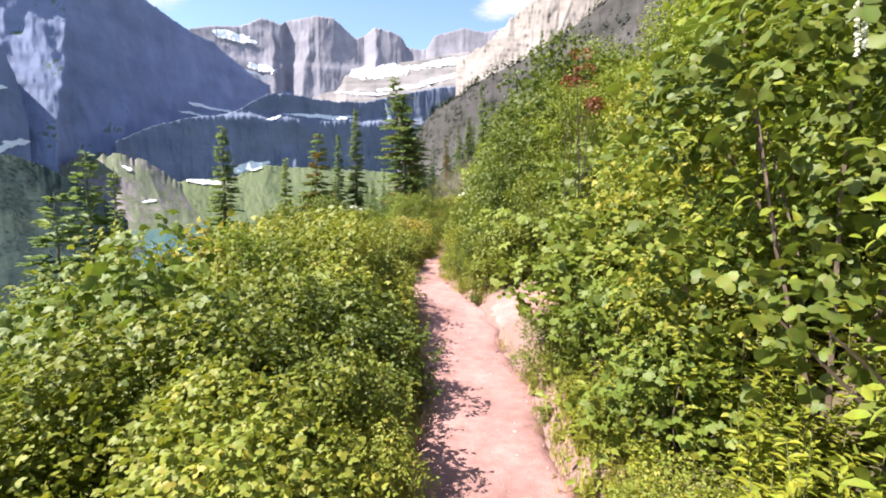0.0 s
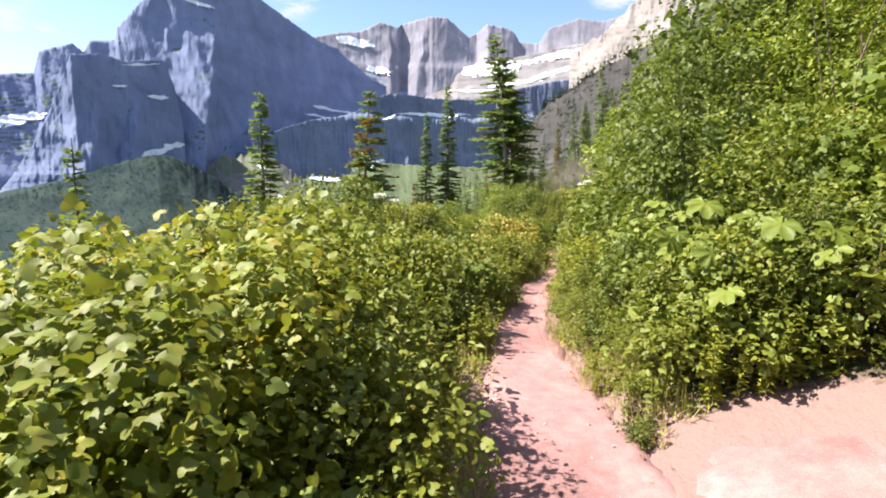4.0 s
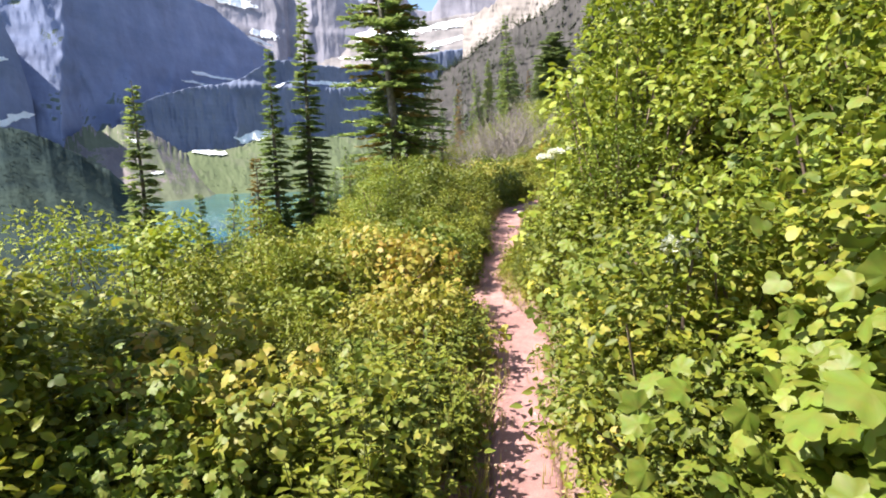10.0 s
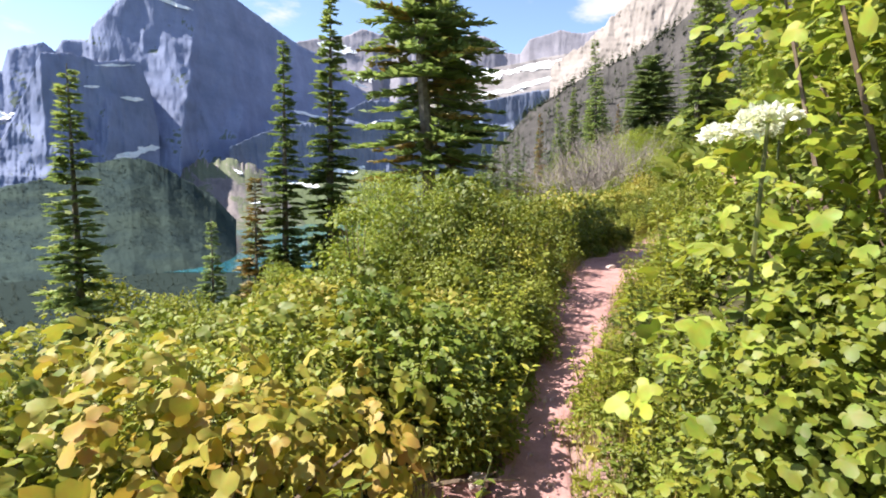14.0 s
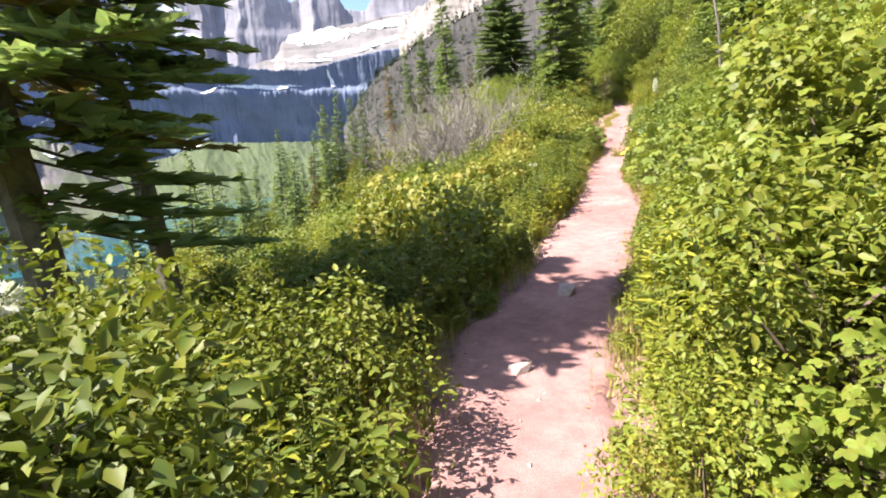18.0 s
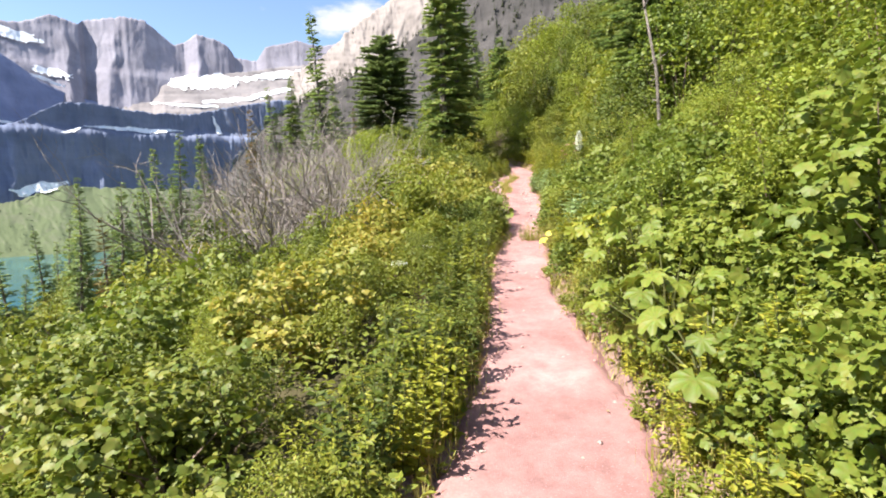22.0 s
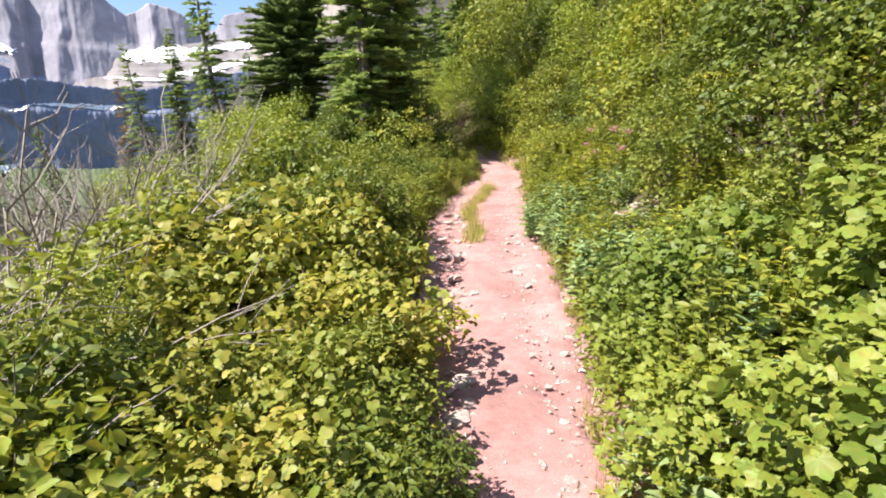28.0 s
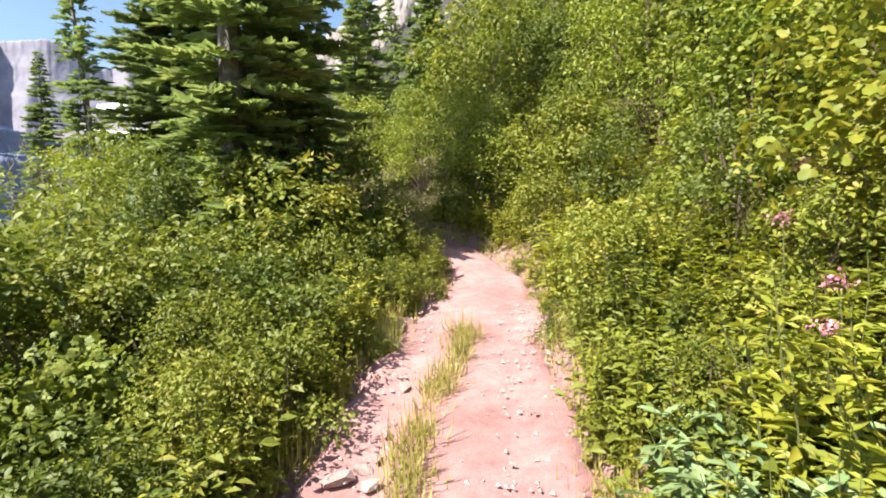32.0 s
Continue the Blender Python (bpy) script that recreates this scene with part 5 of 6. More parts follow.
def build_far_woods():
    """Woods too far off to count: small tapered crowns, joined."""
    heap = Heap()
    k = 0
    while k < 900:
        r, a = RNG.uniform(75, 330), math.radians(RNG.uniform(-30, 24))
        x, y = r * math.sin(a), 15 + r * math.cos(a)
        z = float(height(x, y)[0])
        if z < -70 or (noise.noise((x * 0.03, y * 0.03, 2)) < -0.12):
            continue
        k += 1
        h = RNG.uniform(5, 11)
        n = 26
        u = RNG.uniform(0.02, 0.97, n)
        th = RNG.uniform(0, 2 * np.pi, n)
        d = np.stack([np.cos(th), np.sin(th), np.full(n, -0.35)], 1)
        ln = h * 0.19 * ((1 - u) ** 0.8 + 0.06) * RNG.uniform(0.7, 1.2, n)
        at = np.stack([np.full(n, x), np.full(n, y), z + u * h], 1)
        leaves(heap, at, d, np.tile((0, 0, 1.0), (n, 1)), ln * 1.3, ln * 0.9, SPRAY)
        tube(heap, [(x, y, z - 0.5), (x, y, z + h)], [0.12, 0.02], 3)
    for k in range(1100):
        az = RNG.uniform(-5, 30)
        hi = np.interp(az, (-5.5, -1.5, 1.0, 5, 8.6, 13.3, 20, 30), (3, 8.2, 9.6, 12.6, 13.6, 16.4, 21, 27))
        x, y, z = FACES["forested_slope"](az, hi * (0.15 + 0.85 * RNG.uniform(0, 1)) if k % 3 else hi, 0)
        h = RNG.uniform(7, 16)
        n = 24
        u, th = RNG.uniform(0.02, 0.97, n), RNG.uniform(0, 2 * np.pi, n)
        ln = h * 0.17 * ((1 - u) ** 0.8 + 0.06) * RNG.uniform(0.7, 1.2, n)
        leaves(heap, np.stack([np.full(n, x), np.full(n, y), z - 1 + u * h], 1), np.stack([np.cos(th), np.sin(th), np.full(n, -0.35)], 1), np.tile((0, 0, 1.0), (n, 1)), ln * 1.3, ln * 0.9, SPRAY)
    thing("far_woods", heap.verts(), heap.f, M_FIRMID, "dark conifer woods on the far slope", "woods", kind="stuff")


build_far_woods()


def build_valley_woods():
    """Conifer woods on the valley floor and the hill above the lake, joined; shade is in the needle colour."""
    heap = Heap()
    k = 0
    while k < 1900:
        r, az = RNG.uniform(110, 1000), RNG.uniform(-64, -27)
        x, y = r * math.sin(math.radians(az)), 15 + r * math.cos(math.radians(az))
        z = float(height(x, y)[0])
        k += 1
        h, n = RNG.uniform(6, 13), 22
        u, th = RNG.uniform(0.02, 0.97, n), RNG.uniform(0, 2 * np.pi, n)
        ln = h * 0.19 * ((1 - u) ** 0.8 + 0.06) * RNG.uniform(0.7, 1.2, n)
        leaves(heap, np.stack([np.full(n, x), np.full(n, y), z - 1 + u * h], 1), np.stack([np.cos(th), np.sin(th), np.full(n, -0.35)], 1), np.tile((0, 0, 1.0), (n, 1)), ln * 1.3, ln * 0.9, SPRAY)
    for k in range(2600):
        az = RNG.uniform(-65, -33.5)
        hi = np.interp(az, (-66, -60, -55, -50, -46, -42, -40.5, -38.8, -36.5, -34.5, -32.5), (-4.8, -4.2, -2.4, -0.7, 1.0, 2.2, 1.9, 1.2, -0.4, -2.4, -5.6))
        x, y, z = FACES["forested_hill"](az, hi - (hi + 9) * RNG.uniform(0, 1) ** 1.6 * 0.8, 0)
        h, n = RNG.uniform(5, 11), 10
        u, th = RNG.uniform(0.02, 0.97, n), RNG.uniform(0, 2 * np.pi, n)
        ln = h * 0.2 * ((1 - u) ** 0.8 + 0.06) * RNG.uniform(0.7, 1.2, n)
        leaves(heap, np.stack([np.full(n, x), np.full(n, y), z - 1 + u * h], 1), np.stack([np.cos(th), np.sin(th), np.full(n, -0.35)], 1), np.tile((0, 0, 1.0), (n, 1)), ln * 1.3, ln * 0.9, SPRAY)
    for k in range(420):
        az = RNG.uniform(-36, -6)
        if noise.noise((az * 0.7, 0, k * 0.002)) < -0.1:
            continue
        hi = np.interp(az, (-40, -34, -30, -27, -23, -21, -19.5, -14.5, -9, -4), (-1.6, -1.2, -0.4, 0.1, 0.4, 1.3, 1.8, 1.6, 1.5, 1.2))
        x, y, z = FACES["valley_meadow"](az, hi - (hi + 4.2) * RNG.uniform(0, 1) ** 0.6, 0)
        h, n = RNG.uniform(7, 17), 10
        u, th = RNG.uniform(0.02, 0.97, n), RNG.uniform(0, 2 * np.pi, n)
        ln = h * 0.22 * ((1 - u) ** 0.8 + 0.06) * RNG.uniform(0.7, 1.2, n)
        leaves(heap, np.stack([np.full(n, x), np.full(n, y), z - 1 + u * h], 1), np.stack([np.cos(th), np.sin(th), np.full(n, -0.35)], 1), np.tile((0, 0, 1.0), (n, 1)), ln * 1.3, ln * 0.9, SPRAY)
    thing("valley_woods", heap.verts(), heap.f, M_FIRSHADE, "conifer woods in the valley below, shade put into their dark colour", "woods", kind="stuff")


build_valley_woods()


# ---- undergrowth: what nobody could count ----
RNG = np.random.default_rng(41)


def near_trail(n, y0, y1, s0, s1):
    """Random places beside the trail, both sides, s0 to s1 from its edge."""
    y = RNG.uniform(y0, y1, n)
    k = np.abs(LINE[:250, 1][None] - y[:, None]).argmin(1)
    side = RNG.choice([-1, 1], n)
    w = np.where(side > 0, LINE[k, 4], LINE[k, 3])
    s = side * (w + RNG.uniform(s0, s1, n))
    j = RNG.uniform(-0.12, 0.12, n)
    return LINE[k, 0] + LINE_T[k, 1] * s + LINE_T[k, 0] * j, LINE[k, 1] - LINE_T[k, 0] * s + LINE_T[k, 1] * j


def build_undergrowth():
    heap = Heap()
    x, y = near_trail(80000, -4.5, 38, 0.0, 3.0)
    x2, y2 = near_trail(26000, 26.5, 33.5, 0.0, 1.7)
    x, y = np.r_[x, x2], np.r_[y, y2]
    z = height(x, y) + RNG.uniform(0.01, 0.5, len(x)) ** 1.5
    keep = np.ones(len(x), bool)
    for cx, cy, cr in CLEAR:
        keep &= np.hypot(x - cx, y - cy) > cr * RNG.uniform(0.7, 1.1, len(x))
    for cx, cy, cr in BARE[:3]:
        keep &= np.hypot(x - cx, y - cy) > cr
    at = np.stack([x, y, z], 1)[keep]
    n = len(at)
    th = RNG.uniform(0, 2 * np.pi, n)
    ln = RNG.uniform(0.03, 0.09, n)
    leaves(heap, at, np.stack([np.cos(th), np.sin(th), RNG.uniform(-0.2, 0.6, n)], 1), np.tile((0, 0, 1.0), (n, 1)) + RNG.normal(size=(n, 3)) * 0.35, ln, ln * 0.62)
    thing("undergrowth", heap.verts(), heap.f, M_SHRUB, "low green leaves covering the ground beside the trail", "undergrowth", kind="stuff")


build_undergrowth()


def build_grass():
    heap = Heap()
    x, y = near_trail(3400, -4.5, 38, -0.05, 0.34)
    z = height(x, y)
    for a, b, c in zip(x, y, z):
        if any(math.hypot(a - p, b - q) < r for p, q, r in BARE[:3]):
            continue
        tuft(RNG, heap, a, b, c, 12, RNG.uniform(0.08, 0.28), 0.035)
    # the strip of grass that grows between the two ruts
    for u in np.linspace(0, 1, 84):
        if noise.noise((u * 9, 0, 5)) < -0.25:
            continue
        a, b = spot(31.7 + 2.7 * u, -0.12 + 0.05 * math.sin(9 * u))
        tuft(RNG, heap, a + RNG.normal() * 0.04, b, float(height(a, b)[0]) + 0.05, 26, RNG.uniform(0.1, 0.26), 0.045)
    thing("grass", heap.verts(), heap.f, M_GRASS, "green and straw coloured grass along the trail's edge", "grass", kind="stuff")


build_grass()


# ---- bare soil patches ----
def soil_patch(x, y, rx, ry, label):
    rings, seg = 7, 28
    v = [(x, y, 0)]
    for r in range(1, rings + 1):
        for k in range(seg):
            a = 2 * math.pi * k / seg
            q = r / rings * (1 + 0.22 * noise.noise((math.cos(a) * 1.5 + x, math.sin(a) * 1.5 + y, 0)))
            v.append((x + rx * q * math.cos(a), y + ry * q * math.sin(a), 0))
    v = np.array(v)
    edge = np.r_[0, np.repeat(np.arange(1, rings + 1), seg)] / rings
    v[:, 2] = height(v[:, 0], v[:, 1]) + 0.02 - 0.07 * edge ** 4 + 0.012 * np.array([noise.noise((p[0] * 7, p[1] * 7, 3)) for p in v])
    f = [(0, 1 + k, 1 + (k + 1) % seg) for k in range(seg)]
    for r in range(rings - 1):
        f += [(1 + r * seg + k, 1 + (r + 1) * seg + k, 1 + (r + 1) * seg + (k + 1) % seg, 1 + r * seg + (k + 1) % seg) for k in range(seg)]
    thing("soil_patch", v, f, M_TRAIL, label, "ground", kind="structure", smooth=True)


soil_patch(1.0, 4.15, 0.75, 0.62, "bare pinkish soil beside the trail")
soil_patch(0.85, 11.9, 0.5, 0.42, "bare pinkish soil beside the trail")
soil_patch(-0.4, 13.2, 0.42, 0.6, "crumbling bank of pinkish soil")
soil_patch(8.32, 30.65, 0.3, 0.5, "bare rocky soil on the bank")
soil_patch(0.35, 17.7, 0.45, 0.6, "shaded bare soil beside the trail")


# ---- stones ----
RNG = np.random.default_rng(51)


def stone_mesh(seed, mat):
    bm = bmesh.new()
    bmesh.ops.create_icosphere(bm, subdivisions=1, radius=1)
    for v in bm.verts:
        d = 1 + 0.6 * noise.noise(v.co * 1.3 + Vector((seed * 7.3, 0, 0)))
        v.co = Vector((v.co.x * d, v.co.y * 0.75 * d, max(min(v.co.z * 0.55 * d, 0.36), -0.4)))
    me = bpy.data.meshes.new("stone")
    bm.to_mesh(me)
    bm.free()
    me.materials.append(mat)
    return me


STONES = [stone_mesh(k, M_STONE if k % 2 else M_ROCKPALE) for k in range(6)]


def stone(x, y, size, label, group="stones on the trail", z=None):
    ob = tagged(new("stone", STONES[int(RNG.integers(6))]), label, "stone", group)
    zz = float(height(x, y)[0]) + 0.055 + 0.22 * size if z is None else z
    ob.matrix_basis = pose(x, y, zz, RNG.uniform(-12, 12), RNG.uniform(-12, 12), RNG.uniform(0, 360)) @ Matrix.Diagonal((size, size, size * RNG.uniform(0.7, 1.1), 1))
    return ob


for k in range(46):
    y = RNG.uniform(27.6, 34.0)
    a, b = spot(y, RNG.choice([-1, 1]) * RNG.uniform(0.28, 0.62) if RNG.uniform() < 0.6 else RNG.uniform(-0.65, -0.15))
    stone(a, b, RNG.uniform(0.02, 0.065), "small pinkish stone lying on the trail")
for k in range(26):
    a, b = spot(RNG.uniform(-1, 26), RNG.choice([-1, 1]) * RNG.uniform(0.2, 0.42))
    stone(a, b, RNG.uniform(0.015, 0.04), "small pinkish stone lying on the trail")
for k in range(26):
    stone(8.32 + RNG.uniform(-0.26, 0.26), 30.65 + RNG.uniform(-0.42, 0.42), RNG.uniform(0.03, 0.09), "pinkish flat rock on the bank above the trail", "rocks on the bank")
for k in range(150):
    a, b = spot(RNG.uniform(27.8, 33.0), RNG.uniform(-0.72, -0.12))
    stone(a, b, RNG.uniform(0.02, 0.06) if k % 7 else RNG.uniform(0.07, 0.11), "angular pinkish stone in the stony rut of the trail")
for k in range(40):
    a, b = spot(RNG.uniform(28.0, 32.0), RNG.uniform(0.2, 0.6))
    stone(a, b, RNG.uniform(0.025, 0.06), "angular pinkish stone in the stony rut of the trail")
stone(1.62, 19.5, 0.12, "flat half-buried rock in the trail")
stone(0.95, 18.3, 0.09, "flat half-buried rock in the trail")
for k in range(9):
    stone(-0.45 + RNG.uniform(-0.3, 0.25), 13.0 + RNG.uniform(-0.6, 0.6), RNG.uniform(0.03, 0.07), "small stone on the crumbling bank", "stones on the trail")


def build_gravel():
    heap = Heap()
    tet = np.array([(1, 0, 0), (-0.5, 0.87, 0), (-0.5, -0.87, 0), (0, 0, 0.8)])
    for y0, y1, n, wide in ((-3, 27, 900, 0.9), (27, 35, 2600, 1.05)):
        y = RNG.uniform(y0, y1, n)
        k = np.abs(LINE[:250, 1][None] - y[:, None]).argmin(1)
        u = RNG.uniform(-1, 1, n)
        u = np.sign(u) * np.abs(u) ** 0.6 * wide
        s = np.where(u > 0, LINE[k, 4], LINE[k, 3]) * u
        j = RNG.uniform(-0.12, 0.12, n)
        x, yy = LINE[k, 0] + LINE_T[k, 1] * s + LINE_T[k, 0] * j, LINE[k, 1] - LINE_T[k, 0] * s + LINE_T[k, 1] * j
        size = RNG.uniform(0.005, 0.02, n)
        rot = RNG.uniform(0, 2 * np.pi, n)
        c, sn = np.cos(rot), np.sin(rot)
        base = np.stack([x, yy, LINE[k, 2] + 0.012], 1)
        v = np.stack([c[:, None] * tet[None, :, 0] - sn[:, None] * tet[None, :, 1], sn[:, None] * tet[None, :, 0] + c[:, None] * tet[None, :, 1], np.repeat(tet[None, :, 2], n, 0)], -1) * size[:, None, None] + base[:, None]
        heap.many(v, [(0, 1, 3), (1, 2, 3), (2, 0, 3)])
    thing("gravel", heap.verts(), heap.f, M_STONE, "loose pinkish gravel scattered on the trail", "gravel", kind="stuff")


build_gravel()

# ---- bare grey shrubs ----
RNG = np.random.default_rng(61)
P_DEAD = [dead_shrub("bare_shrub", RNG, 1.5, 0.8, "leafless grey shrub with tangled bare branches") for _ in range(2)]
for x, y, sc in ((2.6, 29.3, 1.9), (1.9, 28.6, 2.1), (1.5, 31.0, 2.3), (2.2, 32.6, 2.2), (2.2, 30.0, 2.4), (1.4, 29.2, 2.2), (2.7, 30.4, 1.8), (2.6, 31.6, 2.5), (1.9, 33.4, 2.4), (3.0, 33.0, 2.3), (4.2, 31.9, 0.8), (3.4, 34.2, 1.8), (4.4, 33.6, 1.4), (0.9, 29.8, 1.7), (-2.6, 9.1, 1.05), (-3.1, 8.9, 1.2), (-3.4, 10.0, 1.2), (-3.7, 9.0, 1.2), (3.4, 41, 2.2), (1.4, 38.5, 2.2), (4.8, 43.5, 2.1), (2.6, 44, 2.2)):
    place(P_DEAD[int(RNG.integers(2))], x, y, sc, RNG)


# ---- flowers and single plants ----
def umbel_plant(x, y, top, label, heads=2, wide=0.075):
    """Tall hollow stem, a few lobed leaves and flat white flower heads."""
    z = float(height(x, y)[0])
    h = top - z
    r = root("white_umbel_flower", label, "flower", "white flower heads")
    st = Heap()
    tube(st, [(0, 0, -0.05), (0.02, 0.01, h * 0.5), (0, 0, h)], [0.012, 0.009, 0.006], 5)
    piece("stem", st.verts(), st.f, M_STEM, r)
    for q in range(heads):
        hp = Heap()
        c = np.array([0.09 * q, -0.05 * q, h - 0.05 * q])
        n = 260
        a, d = RNG.uniform(0, 2 * np.pi, n), wide * np.sqrt(RNG.uniform(0, 1, n))
        at = c + np.stack([d * np.cos(a), d * np.sin(a), 0.04 - 5.0 * d * d + RNG.uniform(-0.015, 0.01, n)], 1)
        leaves(hp, at, np.stack([np.cos(a), np.sin(a), np.full(n, 0.2)], 1) + RNG.normal(size=(n, 3)) * 0.4, np.tile((0, 0, 1.0), (n, 1)) + RNG.normal(size=(n, 3)) * 0.6, 0.024, 0.02)
        piece("flower_head", hp.verts(), hp.f, M_WHITE, r)
    for q in range(4):
        lf = Heap()
        a = q * 1.9
        leaves(lf, np.array([[0, 0, h * (0.25 + 0.16 * q)]]), np.array([[math.cos(a), math.sin(a), 0.05]]), np.array([[0, 0, 1.0]]), 0.22, 0.22, PALM7)
        piece("leaf", lf.verts(), lf.f, M_BIG, r, smooth=True)
    r.matrix_basis = pose(x, y, z, 0, 0, RNG.uniform(0, 360))


umbel_plant(0.62, 13.1, 1.32, "white cow parsnip flower above the shrubs")
umbel_plant(0.42, 9.8, 0.98, "white cow parsnip flower beside the trail", 2, 0.062)
umbel_plant(0.95, 13.8, 1.36, "white cow parsnip flower above the shrubs", 1)
for x, y, t in ((8.75, 29.9, 2.75), (8.95, 30.3, 2.8), (8.6, 29.5, 2.65), (9.1, 30.0, 2.95)):
    umbel_plant(x, y, t, "white flower heads on the uphill bank", 1)
umbel_plant(-1.5, 6.16, 1.16, "tall white cow parsnip flower among the shrubs", 2, 0.042)
for x, y, t in ((2.83, 26.84, 1.05), (2.9, 25.2, 0.95), (4.3, 28.4, 1.5), (3.5, 26.3, 1.0)):
    umbel_plant(x, y, t, "small white flower head among the shrubs", 1)


def plume(x, y, top, tall, label, lean=0.0, width=0.05):
    """Club-shaped white flower spike on a bare stalk over a tuft of long thin leaves."""
    z = float(height(x, y)[0])
    h = top - z
    r = root("beargrass", label, "flower", "white flower spikes")
    st, fl, gr = Heap(), Heap(), Heap()
    tube(st, [(0, 0, -0.03), (lean * 0.3, 0, h * 0.55), (lean, 0, h)], [0.004, 0.0035, 0.003], 5)
    piece("stem", st.verts(), st.f, M_STEM, r)
    n = 420
    u, a = RNG.uniform(0, 1, n), RNG.uniform(0, 2 * np.pi, n)
    rad = width * np.sin(np.pi * np.clip(0.06 + 0.9 * u ** 0.8, 0, 1)) ** 0.7 * RNG.uniform(0.7, 1.1, n)
    at = np.stack([lean + rad * np.cos(a) * 0.4, rad * np.sin(a) * 0.4, h - tall + tall * u], 1)
    leaves(fl, at, np.stack([np.cos(a), np.sin(a), RNG.uniform(0, 0.5, n)], 1), np.tile((0, 0, 1.0), (n, 1)) + RNG.normal(size=(n, 3)) * 0.5, rad * 0.8 + 0.008, 0.014)
    piece("flower_spike", fl.verts(), fl.f, M_WHITE, r)
    tuft(RNG, gr, 0, 0, 0, 70, 0.45, 0.04)
    piece("leaf_tuft", gr.verts(), gr.f, M_GRASS, r)
    r.matrix_basis = pose(x, y, z)


plume(6.12, 26.95, 2.66, 0.3, "white beargrass flower spike on the bank", 0.03, 0.048)

def drooping_flower(x, y, over, end, label):
    """An arching stem whose tapering white flower spike hangs down at its end."""
    z = float(height(x, y)[0])
    r = root("drooping_flower", label, "flower", "white drooping flowers")
    b, o, e = np.array([0, 0, -0.03]), np.array(over) - (x, y, z), np.array(end) - (x, y, z)
    st, fl = Heap(), Heap()
    tube(st, [b, 0.5 * (b + o) + (0.12, 0, 0.2), o, 0.5 * (o + e) + (-0.01, 0, 0.03), e], [0.005, 0.004, 0.003, 0.002, 0.001], 5)
    piece("stem", st.verts(), st.f, M_STEM, r)
    n = 520
    u, a = RNG.uniform(0, 1, n) ** 1.4, RNG.uniform(0, 2 * np.pi, n)
    rad = 0.016 * (1 - 0.75 * u) * RNG.uniform(0.4, 1.1, n)
    at = o + (e - o) * u[:, None] + np.stack([rad * np.cos(a), rad * np.sin(a), RNG.normal(size=n) * 0.004], 1)
    leaves(fl, at, np.stack([np.cos(a), np.sin(a), RNG.uniform(-0.6, 0.1, n)], 1), RNG.normal(size=(n, 3)), 0.012, 0.009)
    piece("flower_spike", fl.verts(), fl.f, M_WHITE, r)
    r.matrix_basis = pose(x, y, z)


drooping_flower(1.75, -1.15, (1.03, -1.0, 2.22), (1.07, -0.98, 1.93), "arching white flower spike hanging over the trail")
drooping_flower(1.85, -1.0, (1.13, -1.0, 2.24), (1.15, -0.98, 1.98), "arching white flower spike hanging over the trail")


def puffs(x, y, z, label):
    """A round pale seed head on a thin stem."""
    g = float(height(x, y)[0])
    r = root("white_flower", label, "flower", "round white flowers")
    st, fl = Heap(), Heap()
    tube(st, [(0, 0, -0.03), (0.02, 0, (z - g) * 0.5), (0, 0, z - g)], [0.006, 0.005, 0.003], 4)
    piece("stem", st.verts(), st.f, M_STEM, r)
    n = 130
    d = unit(RNG.normal(size=(n, 3)))
    leaves(fl, d * 0.022 + (0, 0, z - g), d, RNG.normal(size=(n, 3)), 0.028, 0.016)
    piece("flower_head", fl.verts(), fl.f, M_WHITE, r)
    r.matrix_basis = pose(x, y, g)


for x, y, z in ((-0.64, 17.04, 1.01), (-0.5, 16.95, 0.68), (-0.95, 16.6, 0.97)):
    puffs(x, y, z, "round white flower beside the trail")

